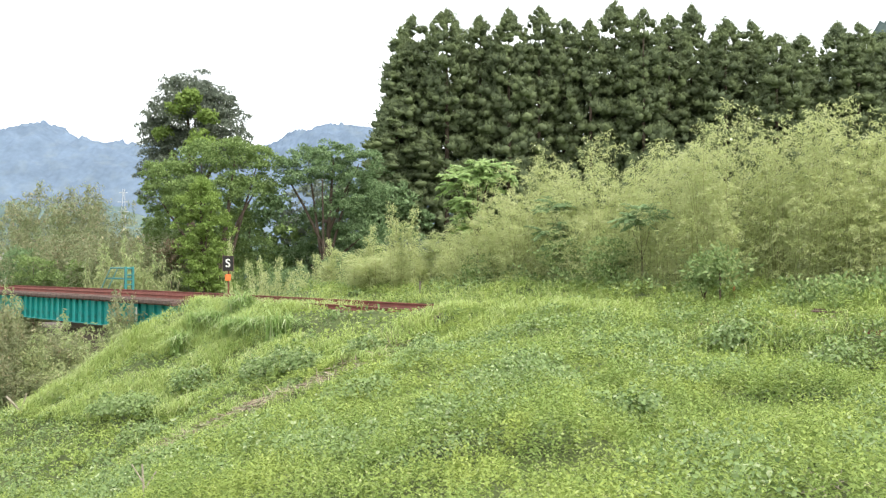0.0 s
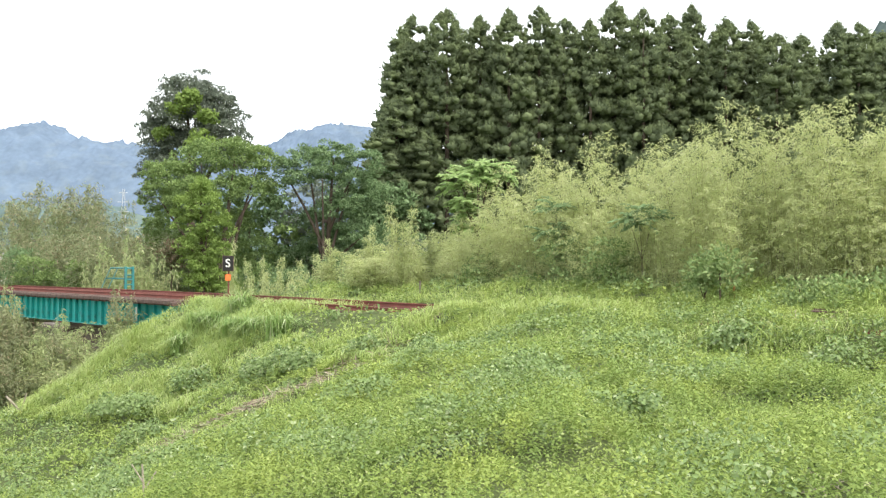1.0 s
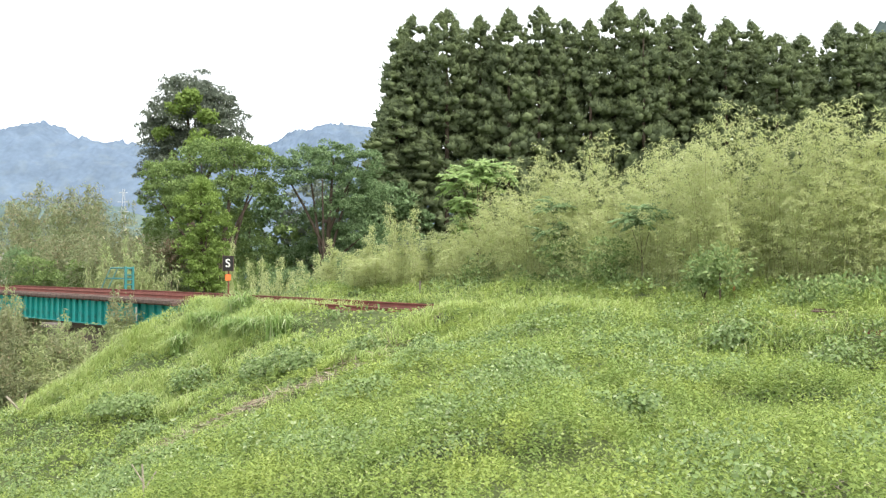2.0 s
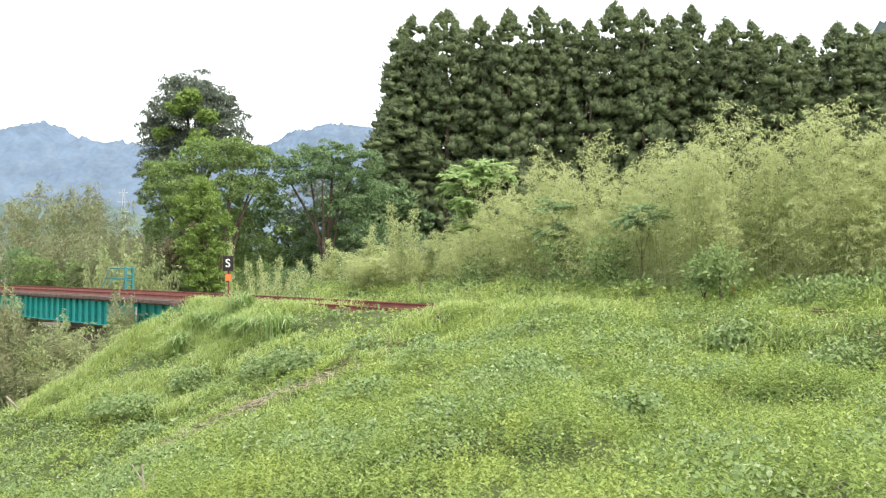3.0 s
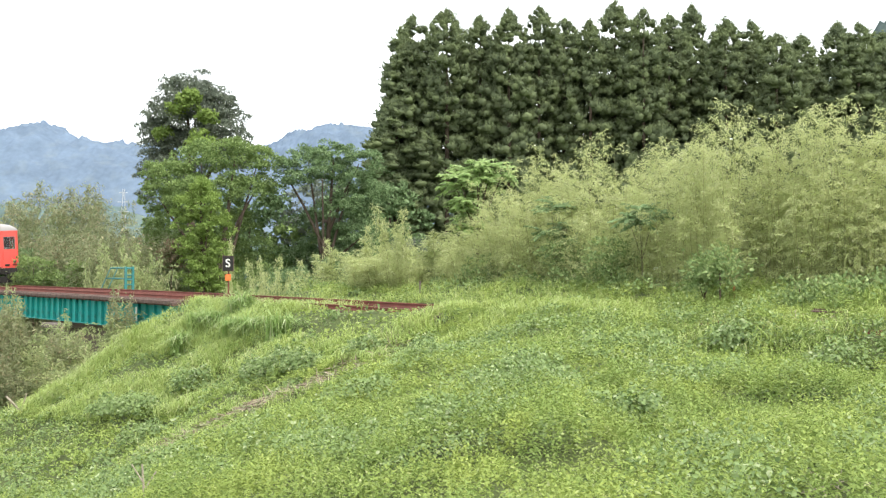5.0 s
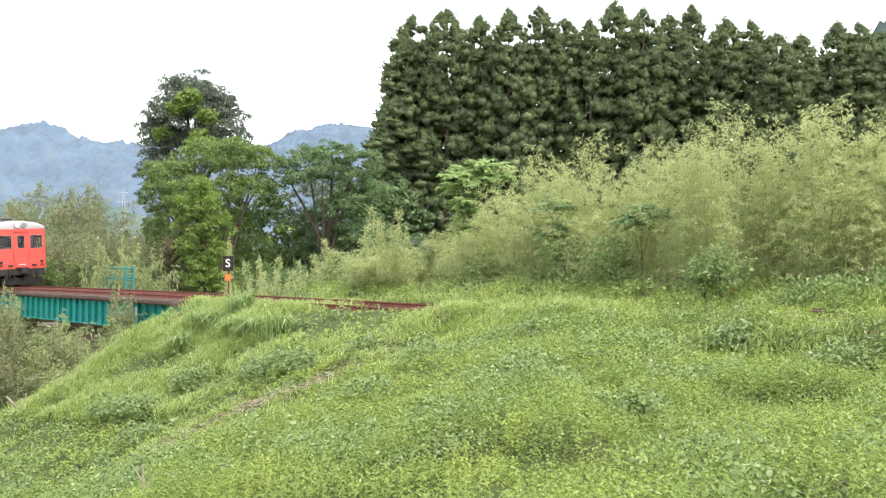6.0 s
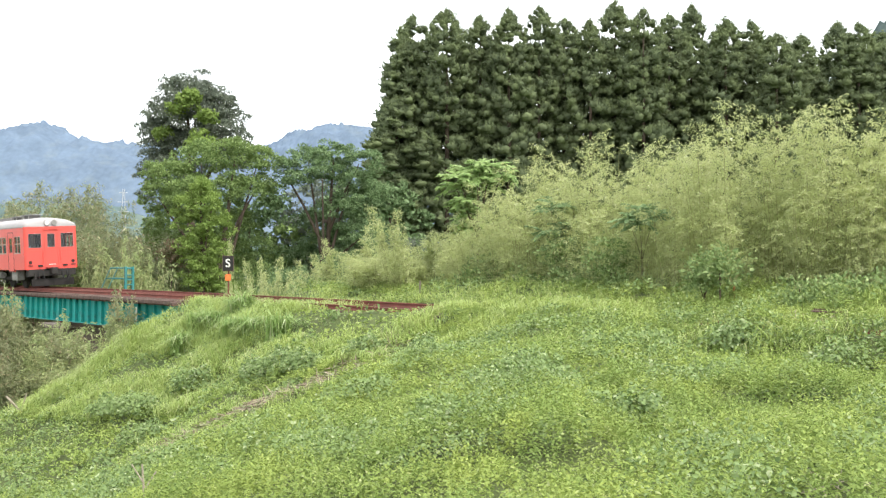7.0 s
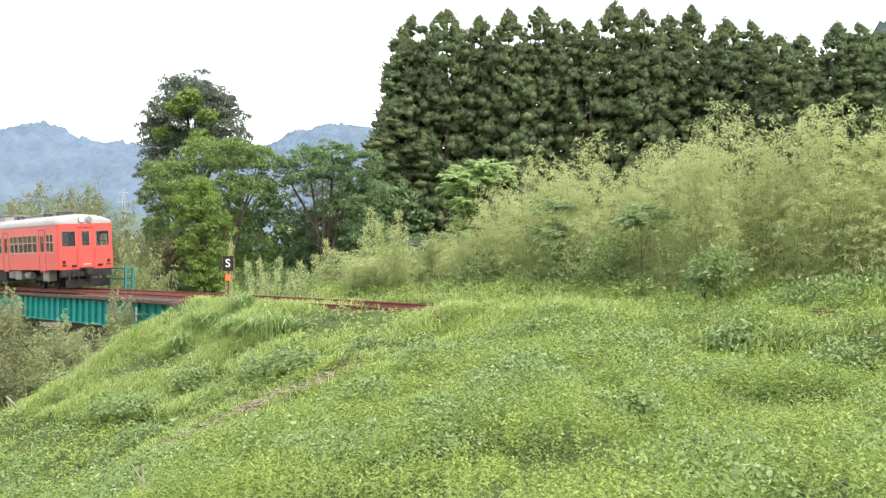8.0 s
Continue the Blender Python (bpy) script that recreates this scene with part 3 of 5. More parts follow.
def bamboo(name, label, height, spread, culms, seed, material, nodes=17, twigs=3, per=11, leaf=(0.13, 0.024), group="", low=0.12, least=0.68, gather=0.35):
    """A stand of thin culms; at every node a whorl of rising twigs, each ending in a fan of narrow leaves."""
    rng = np.random.default_rng(seed)
    stand = thing(name, label, "bamboo", group=group)
    bm = bmesh.new()
    pos, al, up = [], [], []
    for i in range(culms):
        a, q = rng.uniform(0, 2 * np.pi), spread * math.sqrt(rng.uniform(0, 1))
        x, y = q * math.cos(a), q * math.sin(a)
        h = height * (1.0 if i == 0 else rng.uniform(least, 0.97))
        if i == 0:
            x = y = 0
        lean = np.array([x, y]) / max(spread, 0.1) * 0.14 * h + rng.normal(0, 0.05 * h, 2) * (i > 0)

        def on(t):
            t = np.asarray(t)
            return np.stack([x + lean[0] * t ** 2, y + lean[1] * t ** 2, h * t], axis=-1)
        p = on(np.linspace(0, 1, 5))
        p[0][2] -= 0.3
        stem_mesh(bm, [tuple(k) for k in p], [0.016, 0.014, 0.011, 0.007, 0.003], 5)
        tb = low + (1 - low) * ((np.arange(nodes) + rng.uniform(0.2, 0.8, nodes)) / nodes) ** 0.85
        tb = np.repeat(tb, twigs)
        nb = len(tb)
        reach = (0.17 * h * np.clip(1.12 - tb, 0.1, 0.7) + 0.03 * height) * rng.uniform(0.55, 1.3, nb)
        tw = rng.uniform(0, 2 * np.pi, nb)
        q = np.tile(np.linspace(gather, 1.0, per) ** 0.7, nb)
        t, rr, tw = np.repeat(tb, per), np.repeat(reach, per) * q, np.repeat(tw, per)
        n = len(t)
        d = np.stack([np.cos(tw), np.sin(tw), np.zeros(n)], axis=1)
        lift = rr * (1.05 - 0.6 * q)
        fan = leaf[0] * 0.35
        pos.append(on(t) + d * rr[:, None] + rng.normal(0, fan, (n, 3)) + np.array([0, 0, 1]) * lift[:, None])
        al.append(d * 0.7 + rng.normal(0, 0.55, (n, 3)) + np.array([0, 0, -0.25]))
        up.append(rng.normal(0, 0.4, (n, 3)) + d * 0.5 + np.array([0, 0, 0.75]))
    pos, al, up = np.concatenate(pos), np.concatenate(al), np.concatenate(up)
    k = rng.uniform(0.65, 1.3, len(pos))
    tagged(part("cane", bm, M["culm"], stand), kind="stuff")
    new("foliage", leaves("foliage", material, pos, al, up, leaf[0] * k, leaf[1] * k, 0.15)).parent = stand
    return stand


def gz(x, y):
    return float(ground_z(np.array([x]), np.array([y]))[0])


def scaled(x, y, z, turn, k, kz=None):
    return pose(x, y, z, 0, 0, turn) @ Matrix.Diagonal((k, k, k if kz is None else kz, 1))


SWAYING = []

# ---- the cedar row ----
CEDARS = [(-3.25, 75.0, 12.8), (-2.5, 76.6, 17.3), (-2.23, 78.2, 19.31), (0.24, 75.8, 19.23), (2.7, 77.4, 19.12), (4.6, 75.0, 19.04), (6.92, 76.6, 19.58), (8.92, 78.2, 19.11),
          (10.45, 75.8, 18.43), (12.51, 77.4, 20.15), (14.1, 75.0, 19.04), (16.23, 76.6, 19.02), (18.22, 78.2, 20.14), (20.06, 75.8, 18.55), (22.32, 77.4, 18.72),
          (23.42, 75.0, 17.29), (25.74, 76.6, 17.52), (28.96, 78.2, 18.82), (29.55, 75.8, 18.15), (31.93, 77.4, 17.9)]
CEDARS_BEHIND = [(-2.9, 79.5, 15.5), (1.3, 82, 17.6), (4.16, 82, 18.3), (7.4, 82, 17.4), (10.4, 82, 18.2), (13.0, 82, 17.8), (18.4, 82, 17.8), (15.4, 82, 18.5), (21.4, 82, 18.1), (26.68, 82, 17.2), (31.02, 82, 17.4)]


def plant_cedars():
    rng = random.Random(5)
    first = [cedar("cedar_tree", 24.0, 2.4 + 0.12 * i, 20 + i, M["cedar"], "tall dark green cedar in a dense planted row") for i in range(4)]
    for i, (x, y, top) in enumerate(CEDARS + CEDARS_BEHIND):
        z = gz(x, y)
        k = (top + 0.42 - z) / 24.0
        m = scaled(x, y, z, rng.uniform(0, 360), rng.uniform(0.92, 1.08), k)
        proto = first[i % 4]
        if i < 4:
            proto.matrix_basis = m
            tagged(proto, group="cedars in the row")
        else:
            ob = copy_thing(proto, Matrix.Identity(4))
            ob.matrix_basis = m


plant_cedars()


# ---- the big trees beyond the bridge ----
def tree_at(name, label, x, y, blobs, seed, material, trunk_r=0.25, forks=3, **kw):
    z = gz(x, y)
    rng = random.Random(seed)
    rel = [(a, b, c - z, r) for a, b, c, r in blobs]
    top = max(rel, key=lambda q: q[2])
    mid = (top[0] * 0.4, top[1] * 0.4, top[2] * 0.45)
    trunk = [([(0, 0, -0.4), mid, top[:3]], [trunk_r, trunk_r * 0.7, min(0.05, trunk_r * 0.3)])]
    for q in rng.sample(rel, min(forks, len(rel))):
        k = rng.uniform(0.25, 0.75)
        a = tuple(m * k / 0.5 if i < 2 else m * k / 0.5 for i, m in enumerate(mid))
        knee = tuple((a[i] * 0.45 + q[i] * 0.55) + (0.2 if i == 2 else 0) for i in range(3))
        trunk.append(([a, knee, q[:3]], [trunk_r * 0.45, trunk_r * 0.3, min(0.03, trunk_r * 0.2)]))
    ob = ball_tree(name, label, rel, seed, material, trunk, **kw)
    ob.matrix_basis = pose(x, y, z)
    return ob


big = tree_at("conifer_tree", "tall dark conifer with bright vines climbing it", -16.23, 70.0, [
    (-0.56, 0.0, 12.45, 1.35), (0.0, 0.0, 11.66, 2.03), (-1.41, -1.0, 10.78, 1.48), (1.37, 0.5, 10.99, 1.66), (-0.19, 0.0, 9.81, 2.59), (-2.22, 0.0, 9.25, 1.55), (2.03, 0.0, 9.44, 1.55),
    (-0.12, 0.5, 7.82, 2.77), (-2.3, 1.0, 7.5, 1.55), (-1.92, 1.0, 5.81, 1.66), (1.83, 1.0, 7.87, 1.29)], 31, M["conifer"], 0.4, 6, density=8, leaf=(0.20, 0.09), flat=0.8)


def vine_part(parent, blobs, seed):
    rng = np.random.default_rng(seed)
    z = parent.matrix_basis.translation.z
    cs = np.concatenate([np.array([x, y, c - z]) + rand_dirs(26, rng) * rng.uniform(0.2, 1, (26, 1)) * np.array([1, 0.8, 0.75]) * r for x, y, c, r in blobs])
    out = np.tile([0, -0.5, 0.2], (len(cs), 1))
    me = leaves("climbing_vine", M["vine"], *tuft_cloud(cs, out, 30, np.full(len(cs), 0.32), 0.22, 0.14, rng, upward=-0.1), 0.15)
    ob = new("climbing_vine", me)
    ob.parent = parent
    tagged(ob, "bright green climbing vine")


vine_part(big, [(-0.02, -2.4, 11.45, 0.8), (-0.72, -2.4, 10.84, 0.6), (1.22, -2.3, 10.49, 0.7), (0.99, -2.9, 8.87, 1.0), (-1.79, -1.8, 9.54, 0.6), (0.3, -2.4, 11.8, 0.5)], 41)
tree_at("broadleaf_tree", "spreading mid-green broadleaf tree behind the bridge", -14.0, 64.0, [
    (-2.36, 0.0, 6.18, 1.52), (-0.73, 1.0, 7.29, 1.52), (1.52, 0.0, 7.36, 1.62), (2.7, 1.0, 7.29, 1.28), (-3.04, 0.0, 5.16, 1.18), (-0.94, -1.0, 5.1, 1.52), (1.02, 0.0, 5.33, 1.69), (2.53, 1.0, 5.57, 1.35),
    (-2.96, 1.0, 3.68, 1.35), (1.31, 2.0, 3.55, 1.35), (-2.78, 3.0, 2.17, 1.69), (0.41, 3.0, 1.82, 1.69)], 32, M["broad"], 0.3, 6)
tree_at("vine_covered_tree", "stump of a tree smothered in bright green vines", -13.66, 61.0, [
    (-0.15, 0.0, 5.2, 0.75), (-0.75, 0.0, 4.3, 0.8), (0.5, -0.3, 4.2, 0.95), (-0.75, 0.0, 3.3, 0.75), (0.55, 0.0, 3.0, 0.95), (-0.45, 0.0, 2.2, 0.85), (0.55, 0.2, 1.8, 0.85), (-0.3, 0.0, 1.1, 0.85), (0.6, 0.3, 0.7, 0.85), (0, 0, -0.2, 1.1), (0.7, 0, -0.6, 0.9)],
    33, M["vine"], 0.25, 2, density=14, flat=0.95, leaf=(0.15, 0.085))
tree_at("umbrella_tree", "flat-topped blue-green silk tree with bare forked limbs", -7.46, 66.0, [
    (-2.44, 0.0, 7.04, 1.05), (-0.87, 0.0, 7.56, 1.22), (0.7, 0.0, 7.73, 1.32), (2.27, 0.0, 7.39, 1.26), (-1.6, -1.0, 6.26, 1.05), (0.11, -1.0, 6.43, 1.26), (1.74, 0.0, 6.16, 1.46), (2.79, 0.0, 5.29, 1.39),
    (1.39, 0.0, 4.42, 1.57), (2.44, 0.0, 2.85, 1.74), (0.49, 2.0, 2.55, 1.57), (-0.59, 2.0, 3.81, 1.22), (1.66, 1.0, 1.11, 1.92), (-1.25, 3.0, 1.48, 1.39), (-3.49, 0.0, 3.9, 0.77), (-2.98, -1.0, 4.71, 0.7)],
    34, M["broad_blue"], 0.25, 9, flat=0.55)
def feather_tree(name, label, x, y, heads, seed, fronds=11, length=0.55, pairs=9, leaflet=(0.13, 0.045), stem=0.03, material="young"):
    """A slim forked stem; from each head (x, y, z) feather-shaped leaves spread out and droop."""
    rng = np.random.default_rng(seed)
    z0 = gz(x, y)
    tree = thing(name, label, "tree", pose(x, y, z0))
    bm = bmesh.new()
    fork = (0.0, 0.0, (max(q[2] for q in heads) - z0) * 0.45)
    stem_mesh(bm, [(0, 0, -0.3), fork], [stem, stem * 0.7])
    pos, al, up = [], [], []
    for hx, hy, hz in heads:
        o = np.array([hx, hy, hz - z0])
        stem_mesh(bm, [fork, tuple((np.array(fork) + o) / 2 + np.array([0, 0, 0.05])), tuple(o)], [stem * 0.6, stem * 0.4, stem * 0.2], 5)
        az = np.arange(fronds) * 2.4 + rng.uniform(0, 1, fronds)
        for a in az:
            d = np.array([math.cos(a), math.sin(a), rng.uniform(-0.1, 0.9)])
            L = length * rng.uniform(0.7, 1.2)
            t = np.repeat(np.linspace(0.18, 1.0, pairs), 2)
            side = np.tile([1.0, -1.0], pairs)
            across = np.array([-math.sin(a), math.cos(a), 0.0])
            p = o + d * L * t[:, None] + np.array([0, 0, -0.45]) * L * (t ** 2)[:, None]
            pos.append(p)
            al.append(across * side[:, None] + d * 0.45 + np.array([0, 0, -0.45]) + rng.normal(0, 0.15, p.shape))
            up.append(np.array([0.25, -0.6, 1.0]) + rng.normal(0, 0.3, p.shape))
    part("trunk", bm, M["bark"], tree)
    pos, al, up = np.concatenate(pos), np.concatenate(al), np.concatenate(up)
    k = rng.uniform(0.75, 1.2, len(pos))
    new("crown", leaves("crown", M[material], pos, al, up, leaflet[0] * k, leaflet[1] * k, 0.12)).parent = tree


feather_tree("young_tree", "young pale green tree with layered feathery leaves", 1.16, 36.0, [
    (0.1, 0.0, 4.45), (-0.62, -0.3, 4.0), (-0.25, 0.2, 4.25), (0.45, 0.1, 4.35), (0.85, 0.0, 4.1), (-0.75, 0.0, 3.7), (0.0, -0.3, 3.95), (-0.35, 0.0, 3.35), (0.3, 0.3, 3.7), (-0.3, 0.0, 2.8), (-0.45, -0.2, 3.05), (-0.2, 0.0, 2.3)],
    35, fronds=15, length=0.6, pairs=9, leaflet=(0.20, 0.075), stem=0.06)
feather_tree("sapling", "blue-green sapling with feather-shaped leaves before the bamboo", 3.2, 30.2, [(0, 0, 2.72), (-0.15, -0.1, 2.6), (0.2, -0.1, 2.1), (-0.3, -0.1, 1.95), (0.35, 0, 1.85), (0, -0.2, 1.7)], 36, length=0.5, leaflet=(0.16, 0.06), stem=0.018, material="broad_blue")
feather_tree("sapling", "blue-green sapling with feather-shaped leaves before the bamboo", 4.95, 26.6, [(0, 0, 2.4), (-0.35, -0.1, 2.16), (0.3, 0, 2.24), (-0.1, -0.2, 2.1)], 37, length=0.45, leaflet=(0.14, 0.055), stem=0.014, material="broad_blue")

# ---- darker trees filling the wood behind ----
for i, (x, y, top, r, m) in enumerate(((-13.6, 75, 6.6, 2.2, "broad_blue"), (-10.8, 74, 3.4, 1.7, "broad"), (-8.2, 75, 6.6, 2.3, "conifer"), (-5.6, 74, 7.4, 2.2, "broad_blue"), (-17.5, 76, 6.5, 2.0, "broad"), (-3.6, 72, 6.4, 1.8, "broad_blue"))):
    tree_at("woodland_tree", "dark green tree deep in the wood", x, y, [(0, 0, top - r * 0.6, r), (r * 0.7, 0.2, top - r * 1.4, r), (-r * 0.7, 0, top - r * 1.5, r), (0.2, 0, top - r * 2.4, r * 1.1),
            (-r * 0.8, 0, top - r * 2.7, r), (r * 0.8, 0, top - r * 2.8, r), (0, 0, top - r * 3.4, r * 1.2)], 170 + i, M[m], 0.2, 4, density=2.6, per=34, leaf=(0.32, 0.19))

# ---- dark understorey below the big trees ----
for i, (x, y, top, r, m) in enumerate((
        (-15.6, 69, 2.4, 1.8, "broad_blue"), (-12.0, 68.5, 2.6, 1.7, "broad"), (-9.6, 69, 2.2, 1.6, "broad_blue"), (-7.0, 70, 2.4, 1.9, "conifer"), (-4.6, 70, 2.8, 1.9, "broad_blue"),
        (-2.4, 69, 2.6, 1.8, "conifer"), (-11.0, 62, 0.9, 1.1, "broad"), (-8.4, 60, 0.8, 1.1, "broad_blue"), (-5.8, 60, 1.2, 1.2, "broad_blue"), (-3.4, 58, 1.5, 1.3, "broad"))):
    tree_at("bush", "dense dark green bush under the trees", x, y, [(0, 0, top - r * 0.6, r), (r * 0.8, 0.2, top - r * 1.3, r), (-r * 0.8, 0, top - r * 1.4, r), (0.2, 0, top - r * 2.1, r * 1.1)], 150 + i, M[m], 0.06, 2, density=8, per=30)

for i, (x, y, top, r, m, label) in enumerate(((-24.5, 64, 1.5, 0.9, "broad", "dark green bush beyond the bridge"), (-21.6, 63, 1.1, 0.8, "broad", "dark green bush beyond the bridge"), (-26.0, 66, 1.8, 1.0, "broad_blue", "dark green bush beyond the bridge"),
                                              (-15.5, 61, 2.3, 0.42, "withered", "withered brown bush beyond the bridge"))):
    tree_at("bush", label, x, y, [(0, 0, top - r * 0.6, r), (r * 0.7, 0.2, top - r * 1.6, r), (-r * 0.7, 0, top - r * 1.8, r), (0.1, 0, top - r * 2.8, r * 1.1)], 190 + i, M[m], 0.05, 2, density=12, per=34)

# ---- shrubs at the foot of the bamboo ----
for i, (x, y, top, r, label) in enumerate((
        (5.85, 22.6, 1.30, 0.34, "dark leafy broad-leaved green shrub"), (5.6, 22.9, 0.9, 0.28, "dark leafy broad-leaved green shrub"), (4.08, 28.0, 0.80, 0.42, "low green shrub before the bamboo"),
        (3.31, 29.0, 0.72, 0.40, "low green shrub before the bamboo"), (4.6, 26.8, 0.72, 0.34, "low green shrub before the bamboo"), (2.6, 30.5, 0.7, 0.4, "low green shrub before the bamboo"),
        (7.54, 20.5, 0.62, 0.42, "low leafy shrub under the bamboo"), (8.2, 20.2, 0.68, 0.42, "low leafy shrub under the bamboo"), (7.0, 21.0, 0.62, 0.28, "grey-green tufted shrub under bamboo"),
        (8.7, 20.3, 0.78, 0.4, "low leafy shrub under the bamboo"), (4.3, 27.4, 1.5, 0.4, "green shrub among bamboo"), (3.4, 29.6, 1.7, 0.42, "green shrub among bamboo"), (1.4, 33.0, 1.2, 0.45, "green shrub among bamboo"))):
    tree_at("shrub", label, x, y, [(0, 0, top - r * 0.6, r), (r * 0.8, 0.1, top - r * 1.2, r * 0.8), (-r * 0.8, 0, top - r * 1.3, r * 0.8), (0, 0, top - r * 1.9, r)], 50 + i, M["shrub"], 0.03, 2,
            density=55, leaf=(0.10, 0.055), per=14)


# ---- mounds of vine on the bank ----
VINE_MOUNDS = (
        (1.77, 10.3, 0.42, 0.07), (2.05, 10.6, 0.3, 0.07), (5.17, 14.0, 0.5, 0.08), (3.0, 7.4, 0.3, 0.06), (1.15, 14.0, 0.5, 0.08), (0.0, 10.4, 0.32, 0.07), (-1.0, 9.8, 0.3, 0.06), (4.4, 16.0, 0.45, 0.09),
        (-3.9, 25.8, 0.7, 0.11), (-3.2, 25.0, 0.6, 0.11), (-4.6, 26.8, 0.6, 0.11), (-2.1, 12.7, 0.3, 0.07), (-6.9, 29.8, 0.7, 0.12), (-8.9, 30.3, 0.7, 0.12), (-8.0, 29.0, 0.6, 0.12), (-9.8, 31.6, 0.7, 0.12),
        (2.5, 11.8, 0.4, 0.07), (1.0, 9.0, 0.28, 0.06), (0.6, 13.4, 0.35, 0.08), (-0.95, 14.7, 0.4, 0.08), (-1.6, 23.2, 0.5, 0.10), (4.0, 12.2, 0.45, 0.07), (2.4, 16.5, 0.5, 0.09), (-5.6, 18.5, 0.45, 0.09),
        (-4.4, 16.5, 0.4, 0.08), (-7.2, 26.0, 0.6, 0.11), (3.4, 9.2, 0.35, 0.06), (-0.3, 18.5, 0.5, 0.09))


def build_vine_mounds():
    """Low domes of broad leaves (x, y, radius, leaf), lapping over the weeds."""
    vs, fs, base = [], [], 0
    for i, (x, y, r, leaf) in enumerate(VINE_MOUNDS):
        rng = np.random.default_rng(300 + i)
        n = int(520 * (r / 0.45) ** 1.2)
        d = rand_dirs(n, rng)
        d[:, 2] = np.abs(d[:, 2])
        shell = rng.uniform(0.6, 1.0, (n, 1)) + 0.15 * np.sin(d[:, :1] * 6 + i)
        pos = d * shell * np.array([r, r, r * 0.8]) + np.array([x, y, gz(x, y) + 0.06 + 0.12 * r])
        al = d * np.array([1, 1, 0.2]) + rng.normal(0, 0.45, d.shape) + np.array([0, -0.2, -0.25])
        k = rng.uniform(0.6, 1.25, n)
        v, f = round_leaf_arrays(pos, al, d * 0.6 + np.array([0.1, -0.3, 0.9]) + rng.normal(0, 0.25, d.shape), leaf * 0.72 * k, leaf * 0.54 * k)
        vs.append(v), fs.append(f + base)
        base += len(v)
    tagged(new("vine_mounds", mesh_from("vine_mounds", np.concatenate(vs), np.concatenate(fs), 4, M["kudzu"])), "mounds of dark broad-leaved vine on the bank", "undergrowth", kind="stuff")


build_vine_mounds()

# ---- bamboo ----
MASS_X = [-3.04, -1.91, -1.2, -0.48, 0.31, 1.57, 2.41, 3.02, 3.76, 4.61, 5.3, 5.71, 6.15, 6.81, 7.34, 7.84, 8.32, 8.89, 9.31, 9.7, 10.18]
MASS_Y = [40, 38.5, 38.5, 38, 37, 34.5, 33.5, 32.5, 31.5, 30, 29, 28, 27, 26, 25, 24.5, 24, 23.5, 23, 22.5, 22]
MASS_TOP = [1.7, 2.0, 2.05, 2.1, 2.35, 3.3, 3.7, 4.51, 3.78, 4.52, 3.71, 4.11, 4.48, 4.79, 4.06, 4.32, 4.34, 4.52, 4.0, 4.05, 3.98]


